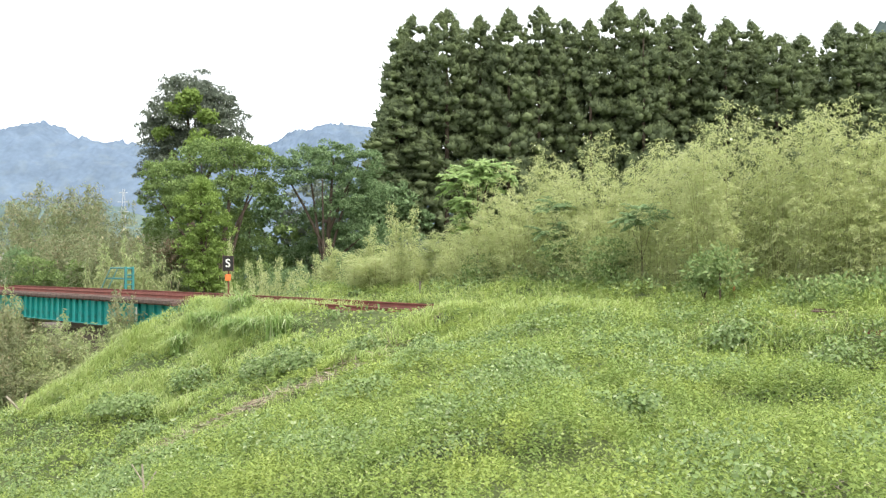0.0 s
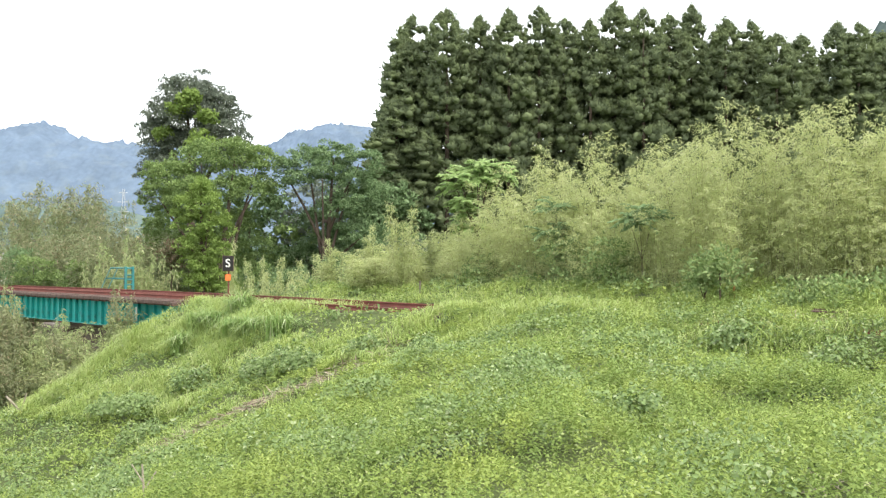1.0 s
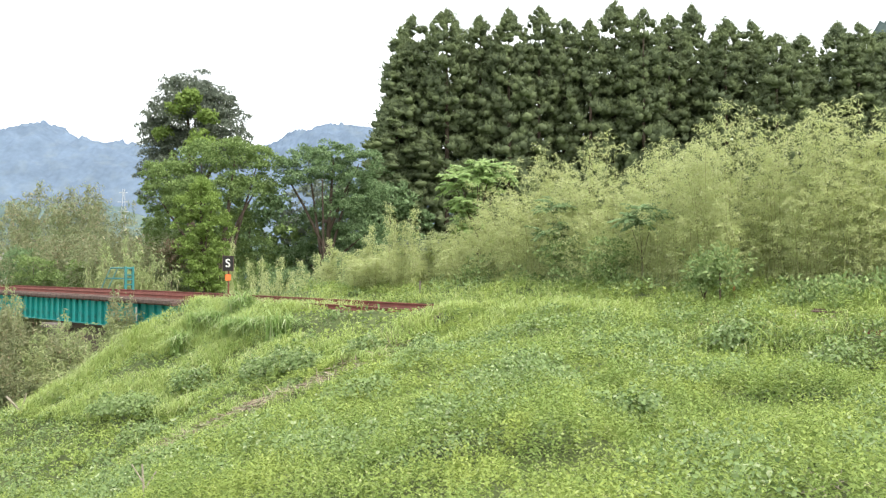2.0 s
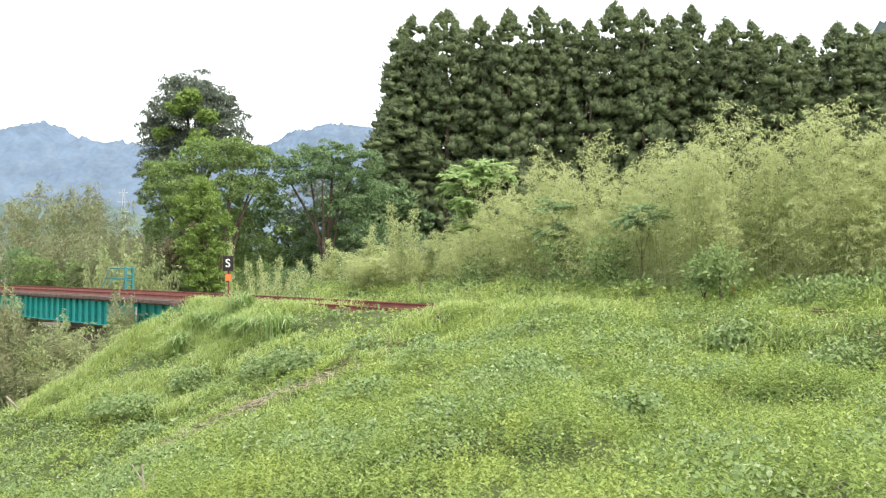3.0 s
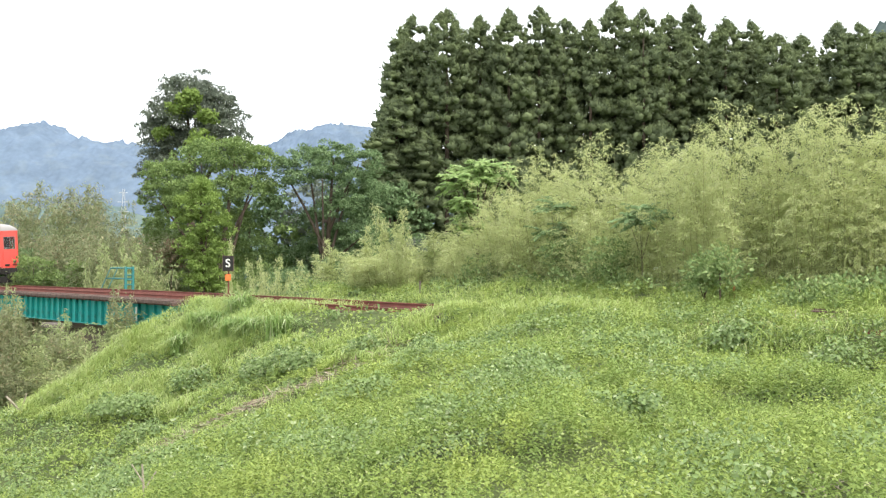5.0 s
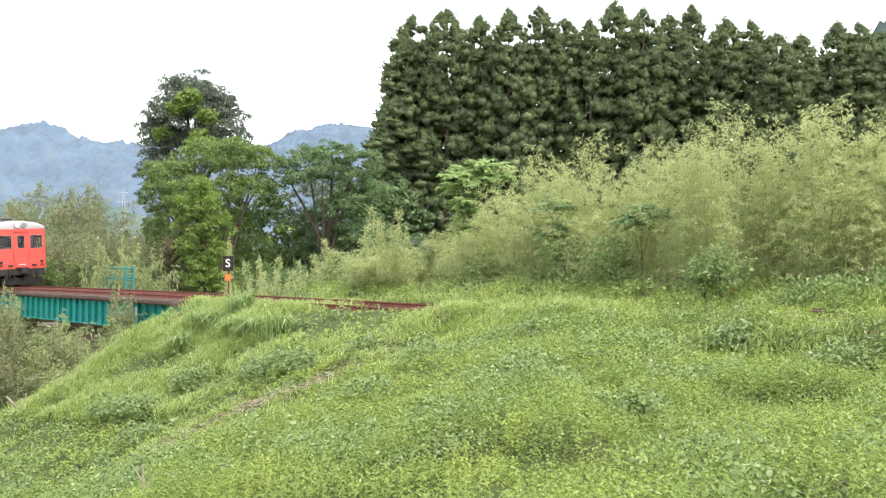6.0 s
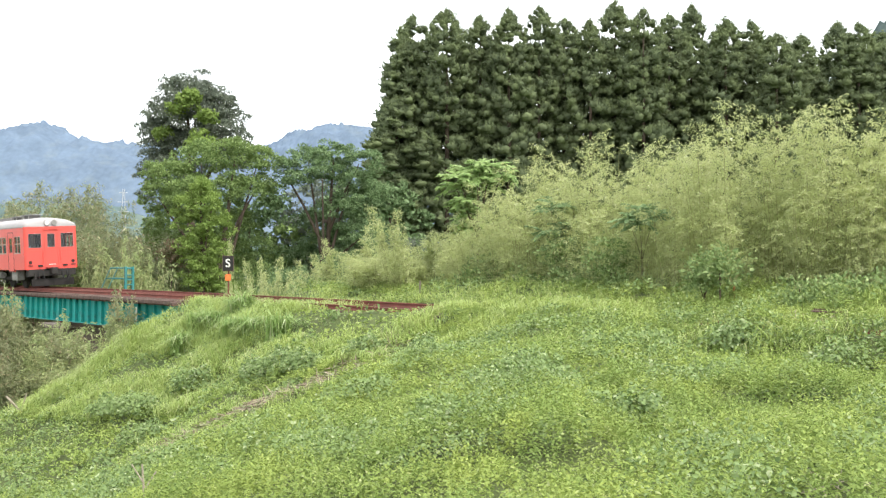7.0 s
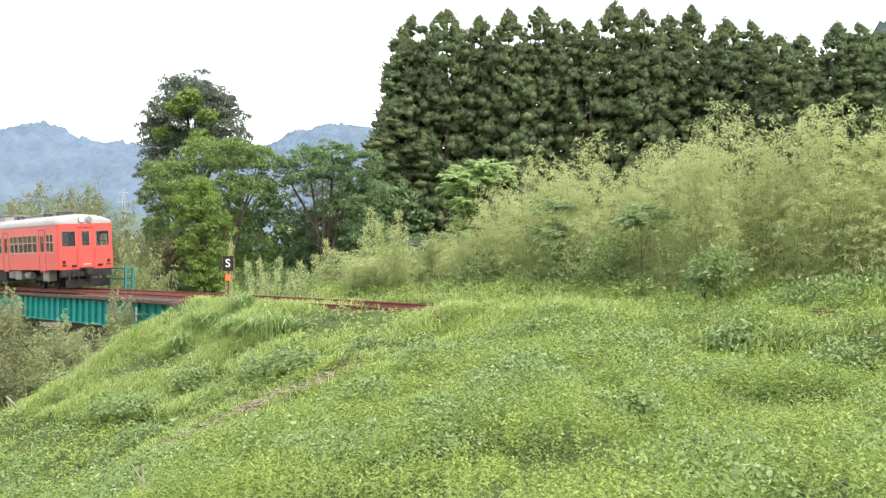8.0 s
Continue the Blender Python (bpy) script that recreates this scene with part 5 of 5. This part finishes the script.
def railcar():
    car = thing("railcar", "vermilion diesel railcar with a silver roof on the track", "train")
    zb, zt, half, nose = 0.92, 3.16, 1.40, 0.16
    wins = [(-1.54, -1.14), (-1.06, -0.64)]
    wins += [(-2.95 - 0.715 * i - 0.6, -2.95 - 0.715 * i) for i in range(6)]
    wins += [(-8.55 - 0.735 * i - 0.62, -8.55 - 0.735 * i) for i in range(11)]
    wins += [(-18.6, -18.0), (-19.6, -19.0)]
    doors = [(-2.66, -1.72), (-8.32, -7.4), (-17.8, -16.9)]
    for side in (-1, 1):
        holes = [(a, b, 1.83, 2.66) for a, b in wins] + [(a + 0.2, b - 0.2, 1.85, 2.62) for a, b in doors]
        bm = panel(bmesh.new(), "x", side * half, -side * 0.05, -LEN + nose, -nose, zb, zt, holes)
        for a, b in doors:
            y0, y1 = sorted((side * half, side * (half - 0.05)))
            box(bm, a, b, y0, y1, zb - 0.11, zb)
        part("side_wall", bm, M["red"], car)
        part("waist_band", box(bmesh.new(), -LEN + nose, -nose, *sorted((side * half, side * (half + 0.012))), 1.70, 1.75), M["red"], car)
        part("gutter", box(bmesh.new(), -LEN + 0.1, -0.1, *sorted((side * (half - 0.02), side * (half + 0.03))), 3.14, 3.19), M["silver"], car)
        for a, b in wins:
            w = part("side_window", ring(bmesh.new(), "x", side * (half + 0.012), a, b, 1.83, 2.66, 0.03, -side * 0.04), M["frame"], car, "aluminium framed two-tier window")
            part("window_bar", box(bmesh.new(), a, b, *sorted((side * (half - 0.03), side * (half + 0.01))), 2.27, 2.32), M["frame"], w)
            part("window_sill", box(bmesh.new(), a - 0.04, b + 0.04, *sorted((side * half, side * (half + 0.03))), 1.77, 1.80), M["frame"], w)
            part("pane", box(bmesh.new(), a, b, *sorted((side * (half - 0.026), side * (half - 0.02))), 1.83, 2.66), M["glass"], w)
        for a, b in doors:
            d = part("side_door", ring(bmesh.new(), "x", side * (half + 0.006), a + 0.04, b - 0.04, zb - 0.06, 2.9, 0.03, -side * 0.03), M["rubber"], car, "folding passenger door with dark surround")
            part("pane", box(bmesh.new(), a + 0.2, b - 0.2, *sorted((side * (half - 0.026), side * (half - 0.02))), 1.85, 2.62), M["glass"], d)
    for x, flip in ((0.0, -1), (-LEN, 1)):
        at = x
        fw = [(-1.16, -0.54, 2.08, 2.78), (-0.17, 0.17, 2.10, 2.76), (0.54, 1.16, 2.08, 2.78)]
        bm = panel(bmesh.new(), "y", at, flip * 0.05, -half + nose, half - nose, zb, zt, fw)
        for s in (-1, 1):
            k = 7
            prev = None
            for i in range(k + 1):
                a = math.pi / 2 * i / k
                px, py = at + flip * nose * (1 - math.cos(a)), s * (half - nose + nose * math.sin(a))
                cur = (bm.verts.new((px, py, zb)), bm.verts.new((px, py, zt)))
                if prev:
                    f = bm.faces.new((prev[0], cur[0], cur[1], prev[1]))
                prev = cur
        bmesh.ops.recalc_face_normals(bm, faces=bm.faces)
        front = part("end_wall", bm, M["red"], car)
        for a, b, z0, z1 in fw:
            w = part("end_window", ring(bmesh.new(), "y", at - flip * 0.012, a, b, z0, z1, 0.028, flip * 0.05), M["surround"], car, "cab window in a grey rubber surround")
            part("pane", box(bmesh.new(), *sorted((at + flip * 0.02, at + flip * 0.028)), a, b, z0, z1), M["glass"], w)
        door = part("gangway_door", ring(bmesh.new(), "y", at - flip * 0.01, -0.33, 0.33, 1.02, 2.96, 0.02, flip * 0.04), M["red"], car)
        part("door_hood", box(bmesh.new(), *sorted((at, at - flip * 0.06)), -0.42, 0.42, 3.0, 3.03), M["red"], door)
        part("door_step", box(bmesh.new(), *sorted((at, at - flip * 0.14)), -0.36, 0.36, 0.97, 1.0), M["under"], door)
        part("door_plate", box(bmesh.new(), *sorted((at - flip * 0.003, at - flip * 0.012)), -0.15, 0.2, 1.14, 1.17), M["white"], door)
        for y in (-1.12, 1.12):
            tl = part("tail_lamp", rod(bmesh.new(), (at - flip * 0.07, y, 1.3), (at + flip * 0.02, y, 1.3), 0.075, 0.09, 12), M["under"], car, "round dark tail lamp")
            part("lamp_bracket", box(bmesh.new(), *sorted((at, at - flip * 0.05)), y - 0.12, y + 0.12, 1.10, 1.14), M["under"], tl)
        for y in (-0.62, 0.68):
            part("coupling_socket", box(bmesh.new(), *sorted((at, at - flip * 0.08)), y - 0.13, y + 0.13, 1.05, 1.15, 0.02), M["under"], car)
        for y in (-0.45, 0.45):
            part("handrail", rod(bmesh.new(), (at - flip * 0.05, y, 1.25), (at - flip * 0.05, y, 1.95), 0.013, seg=6), M["red"], car)
        for y, m in ((-0.19, M["lamp"]), (0.19, M["tank"])):
            h = part("headlamp", rod(bmesh.new(), (at - flip * 0.06, y, 3.36), (at + flip * 0.3, y, 3.36), 0.15, 0.15, 20), M["silver"], car, "round headlamp in a silver housing")
            part("lens", rod(bmesh.new(), (at - flip * 0.075, y, 3.36), (at - flip * 0.062, y, 3.36), 0.12, 0.125, 20), m, h)
    # roof: an arched skin, drooping over both ends
    bm = bmesh.new()
    xs = [-LEN, -LEN + 0.12, -LEN + 0.4, -LEN + 1.0, -1.0, -0.4, -0.12, 0.0]
    drop = [0.30, 0.15, 0.05, 0.0, 0.0, 0.05, 0.15, 0.30]
    rows_ = []
    for x, dz in zip(xs, drop):
        row = []
        for i in range(17):
            a = math.pi * i / 16
            y = -math.cos(a) * half * (1.0 if dz < 0.2 else 0.93)
            z = zt + (0.50 - dz) * math.sin(a) ** 0.75
            row.append(bm.verts.new((x, y, z)))
        rows_.append(row)
    for r0, r1 in zip(rows_[:-1], rows_[1:]):
        for i in range(16):
            bm.faces.new((r0[i], r0[i + 1], r1[i + 1], r1[i]))
    bm.faces.new(rows_[0]), bm.faces.new(rows_[-1])
    bmesh.ops.recalc_face_normals(bm, faces=bm.faces)
    part("roof", bm, M["silver"], car, "silver painted arched roof", smooth=True)
    for x0, x1, w, h, m in ((-3.5, -2.35, 0.34, 0.17, "tank"), (-5.2, -4.4, 0.32, 0.14, "tank"), (-8.0, -5.5, 0.24, 0.10, "silver"), (-9.6, -8.5, 0.34, 0.15, "tank"), (-12.6, -10.7, 0.48, 0.24, "silver"), (-15.5, -14.2, 0.34, 0.15, "tank"), (-18.6, -17.2, 0.34, 0.15, "tank")):
        v = part("roof_vent", box(bmesh.new(), x0, x1, -w, w, 3.58, 3.68 + h, 0.04), M[m], car, "boxy roof ventilator")
        part("vent_cap", box(bmesh.new(), x0 - 0.06, x1 + 0.06, -w - 0.05, w + 0.05, 3.68 + h, 3.71 + h, 0.01), M["silver"], v)
        if m == "tank":
            part("louvre", box(bmesh.new(), x1 - 0.01, x1 + 0.03, -w + 0.04, w - 0.04, 3.60, 3.66 + h, 0.008), M["vent"], v, "dark louvred end")
            part("side_louvre", box(bmesh.new(), x0 + 0.5 * (x1 - x0), x1 - 0.06, -w - 0.02, -w + 0.01, 3.60, 3.65 + h, 0.006), M["vent"], v)
    # unseen bulkheads behind the driver, doorways and the desk, added to darken cab windows
    for x in (-1.66, -LEN + 1.66):
        part("unseen_bulkhead", panel(bmesh.new(), "y", x, 0.04, -half + 0.06, half - 0.06, 1.15, 3.1, [(-0.3, 0.3, 1.2, 2.9)]), M["surround"], car)
        part("dark_doorway_sheet", box(bmesh.new(), x + 0.01, x + 0.03, -0.3, 0.3, 1.2, 2.9), M["vent"], car)
    part("driver_desk", box(bmesh.new(), -0.55, -0.1, -1.2, -0.4, 1.15, 2.0, 0.03), M["vent"], car)
    part("floor", box(bmesh.new(), -LEN + 0.05, -0.05, -half + 0.05, half - 0.05, 0.95, 1.15), M["under"], car)
    for i in range(14):
        for y in (-0.9, 0.9):
            part("seat", box(bmesh.new(), -4.0 - i * 1.15, -3.86 - i * 1.15, y - 0.42, y + 0.42, 1.15, 2.25, 0.05), M["seat"], car)
    # under the floor
    part("drag_beam", box(bmesh.new(), -0.35, 0.02, -1.25, 1.25, 0.55, 0.915, 0.02), M["under"], car)
    cp = part("coupler", box(bmesh.new(), -0.3, 0.42, -0.14, 0.14, 0.66, 0.96, 0.04), M["under"], car, "dark automatic coupler")
    part("coupler_jaw", box(bmesh.new(), 0.42, 0.56, -0.2, 0.12, 0.62, 1.0, 0.05), M["under"], cp)
    for y in (-0.75, -0.5, 0.5, 0.75):
        part("air_hose", rod(bmesh.new(), (0.05, y, 0.8), (0.18, y, 0.42), 0.03, seg=6), M["rubber"], car)
    bm = bmesh.new()
    vs = [bm.verts.new(v) for v in ((0.1, -1.12, 0.04), (0.34, 0, 0.04), (0.1, 1.12, 0.04), (0.02, 1.12, 0.42), (0.2, 0, 0.42), (0.02, -1.12, 0.42))]
    bm.faces.new((vs[0], vs[1], vs[4], vs[5])), bm.faces.new((vs[1], vs[2], vs[3], vs[4]))
    r = bmesh.ops.solidify(bm, geom=list(bm.faces), thickness=0.03)
    part("snow_plough", bm, M["under"], car, "grimy grey obstacle deflector")
    for y in (-0.9, 0.9):
        part("plough_stay", box(bmesh.new(), -0.25, 0.06, y - 0.05, y + 0.05, 0.2, 0.75), M["under"], car)
    for x0, x1, z0, y0, m in ((-2.6, -1.75, 0.34, 0.85, "tank"), (-6.9, -5.9, 0.38, 0.7, "tank"), (-7.9, -7.1, 0.45, 0.7, "tank"), (-10.4, -8.4, 0.3, 0.6, "under"), (-12.6, -10.8, 0.35, 0.7, "tank"), (-15.0, -13.0, 0.4, 0.7, "under")):
        for s in (-1, 1):
            part("equipment_box", box(bmesh.new(), x0, x1, *sorted((s * y0, s * 1.28)), z0, 0.9, 0.04), M[m], car)
    for x in (-5.4, -9.5):
        part("air_tank", rod(bmesh.new(), (x, -1.1, 0.62), (x - 0.05 + 0.9, -1.1, 0.62), 0.17, seg=14), M["tank"], car)
    wheels = []
    for cx in (-3.6, -LEN + 3.6):
        bogie = part("bogie", box(bmesh.new(), cx - 1.5, cx + 1.5, -0.98, -0.88, 0.34, 0.54, 0.03), M["under"], car, "grimy sprung bogie frame")
        part("side_frame", box(bmesh.new(), cx - 1.5, cx + 1.5, 0.88, 0.98, 0.34, 0.54, 0.03), M["under"], bogie)
        part("bolster", box(bmesh.new(), cx - 0.3, cx + 0.3, -1.0, 1.0, 0.4, 0.85, 0.03), M["under"], bogie)
        for ax in (cx - 1.05, cx + 1.05):
            bm = bmesh.new()
            for y in (-0.56, 0.56):
                rod(bm, (0, y - 0.06, 0), (0, y + 0.06, 0), 0.43, seg=28)
                rod(bm, (0, y * 0.9 - 0.02, 0), (0, y * 0.9 + 0.02, 0), 0.455, seg=28)
            rod(bm, (0, -0.9, 0), (0, 0.9, 0), 0.075, seg=10)
            w = part("wheelset", bm, M["under"], bogie, "steel wheels on an axle")
            w.location = (ax, 0, 0.33)
            wheels.append((w, ax))
            for y in (-0.95, 0.95):
                part("axle_box", box(bmesh.new(), ax - 0.16, ax + 0.16, y - 0.09, y + 0.09, 0.18, 0.5, 0.03), M["under"], bogie)
    return car, wheels


CAR, WHEELS = railcar()


# ---- far things ----
def build_pylon():
    z = gz(-119.6, 400.0)
    py = thing("power_pylon", "pale grey lattice power pylon in the valley", "pylon", pose(-119.6, 400, z, 0, 0, 20))
    h = 30.5 - z
    for a, b in ((1, 1), (1, -1), (-1, 1), (-1, -1)):
        part("leg", rod(bmesh.new(), (a * 1.5, b * 1.5, -0.5), (a * 0.3, b * 0.3, h), 0.13, 0.07, 5), M["pylon"], py)
    for i in range(6):
        k0, k1 = i / 6, (i + 1) / 6
        r0, r1 = 1.5 - 1.2 * k0, 1.5 - 1.2 * k1
        for s in (-1, 1):
            part("lattice_bar", rod(bmesh.new(), (-r0, s * r0, h * k0), (r1, s * r1, h * k1), 0.06, seg=4), M["pylon"], py)
            part("lattice_bar", rod(bmesh.new(), (s * r0, r0, h * k0), (s * r1, -r1, h * k1), 0.06, seg=4), M["pylon"], py)
    for z0, w in ((h * 0.96, 1.5), (h * 0.86, 2.2), (h * 0.76, 1.9)):
        part("cross_arm", rod(bmesh.new(), (-w, 0, z0), (w, 0, z0), 0.11, seg=4), M["pylon"], py)


M["pylon"] = mat("galvanised_lattice", (0.45, 0.47, 0.50), 0.6, vary=0.1)
build_pylon()


def build_house():
    z = gz(-61.6, 150.0)
    ho = thing("farm_house", "small pale house far off in the valley", "house", pose(-62.6, 150, z, 0, 0, 12))
    part("wall", box(bmesh.new(), -2.5, 2.5, -2, 2, -0.3, 1.9 - z), M["white"], ho)
    bm = bmesh.new()
    q = 1.9 - z
    v = [bm.verts.new(c) for c in ((-2.9, -2.5, q), (2.9, -2.5, q), (2.9, 2.5, q), (-2.9, 2.5, q), (-2.9, 0, q + 1.1), (2.9, 0, q + 1.1))]
    for f in ((0, 1, 5, 4), (2, 3, 4, 5), (0, 4, 3), (1, 2, 5), (3, 2, 1, 0)):
        bm.faces.new([v[i] for i in f])
    part("roof", bm, M["tank"], ho)
    for x in (-1.2, 1.2):
        part("window", box(bmesh.new(), x - 0.5, x + 0.5, -2.03, -1.98, q - 1.6, q - 0.6), M["vent"], ho)


build_house()


# ---- small things on the bank ----
def sticks(name, label, x, y, rods_, material, category="stick"):
    z = gz(x, y)
    ob = thing(name, label, category, pose(x, y, z))
    for a, b, r in rods_:
        part("stick", rod(bmesh.new(), a, b, r, r * 0.6, 6), material, ob)
    return ob


M["dead_wood"] = mat("bleached_dead_wood", (0.36, 0.31, 0.25), 0.9, vary=0.25)
M["stake"] = mat("faded_orange_stake", (0.55, 0.20, 0.10), 0.7, vary=0.2)
sticks("crossed_poles", "two bleached poles crossed in the grass", -14.4, 36.2, [((-0.35, 0, 0.75), (0.35, 0, 0.05), 0.035), ((0.05, 0.1, 0.0), (0.3, 0.1, 0.85), 0.03), ((-0.1, 0.05, 0.45), (0.5, -0.1, -0.1), 0.03)], M["dead_wood"])
sticks("dead_branch", "small dead branch standing in the weeds", -3.38, 12.2, [((0, 0, -0.1), (-0.04, 0, 0.5), 0.018), ((-0.02, 0, 0.2), (0.12, 0, 0.42), 0.012), ((-0.03, 0, 0.3), (-0.16, 0, 0.5), 0.01)], M["dead_wood"], "branch")
sticks("dead_branch", "pale dead twigs lying in the weeds", 2.3, 6.3, [((-0.2, 0, 0.18), (0.12, 0, 0.27), 0.005), ((-0.12, 0.05, 0.3), (0.1, -0.05, 0.16), 0.004), ((0.0, 0, 0.12), (0.04, 0, 0.32), 0.004), ((-0.05, -0.05, 0.15), (-0.16, 0, 0.33), 0.004), ((0.05, -0.05, 0.2), (0.22, 0.02, 0.24), 0.004)], M["dead_wood"], "branch")
for x, y in ((6.3, 23.2), (6.62, 23.4)):
    sticks("marker_stake", "short faded orange marker stake", x, y, [((0, 0, -0.2), (0.01, 0, 0.45), 0.028)], M["stake"], "stake")
sticks("marker_post", "short weathered concrete post beside the track", -0.72, 33.5, [((0, 0, -0.2), (0, 0, 0.5), 0.045)], M["concrete"], "post")


sticks("rusty_scrap", "rusty iron bars lying in the dry grass", 6.95, 19.4, [((-0.28, 0, 0.17), (0.05, 0.02, 0.15), 0.022), ((0.1, 0.03, 0.15), (0.32, 0, 0.15), 0.02), ((-0.2, 0.08, 0.2), (0.0, 0.06, 0.2), 0.014)], M["timber"], "scrap iron")


def build_dry_patch():
    rng = np.random.default_rng(44)
    n = 900
    x, y = 6.0 + rng.normal(0, 0.4, n), 17.4 + rng.normal(0, 1.0, n)
    pos = np.stack([x, y, ground_z(x, y)], axis=1)
    v, f = blades(pos, rng.uniform(0, 6.28, n), rng.uniform(0.3, 1.1, n), rng.uniform(0.22, 0.5, n), np.full(n, 0.009))
    tagged(new("dry_grass", mesh_from("dry_grass", v, f, 4, M["straw"])), "patch of dry straw-coloured grass among the weeds", "dry grass", kind="stuff")


build_dry_patch()


# ---- what moves ----
def motions():
    # the train rolls in, gaining a little speed
    runs = ((0.0, -37.6), (1.5, -30.7), (3.0, -23.75), (4.5, -16.75), (6.0, -9.65), (6.5, -7.25), (7.0, -4.85), (7.5, -2.43), (8.0, 0.0))
    rows = []
    for t, s in runs:
        p = on_track(s + 0.42, 0, 0)
        rows.append((t, pose(p[0], p[1], 0, 0, 0, math.degrees(TRACK_HEADING) - 90) @ pose(0, 0, 0, 3.0, 0, 0)))
    walk(CAR, rows)
    for w, ax in WHEELS:
        steps = []
        for i in range(81):
            t = i * 0.1
            s = float(np.interp(t, [r[0] for r in runs], [r[1] for r in runs]))
            steps.append((t, pose(ax, 0, 0.33, 0, math.degrees(s / 0.43), 0)))
        walk(w, steps)
    # bamboo sways in the wind; a gust bends some plumes over
    for ob, phase, amount, blown in SWAYING:
        m0 = ob.matrix_basis.copy()
        loc, rot, sc = m0.decompose()
        steps = []
        for i in range(17):
            t = i * 0.5
            a = amount * (1.3 * math.sin(t * 2.1 + phase) + 0.7 * math.sin(t * 3.7 + phase * 2.3))
            g = blown * smooth01((t - 3.3) / 2.7)
            steps.append((t, Matrix.Translation(loc) @ pose(0, 0, 0, 0.4 * a, float(a * 0.7 - g), 0) @ rot.to_matrix().to_4x4()))
        walk(ob, steps)
        ob.scale = sc


motions()
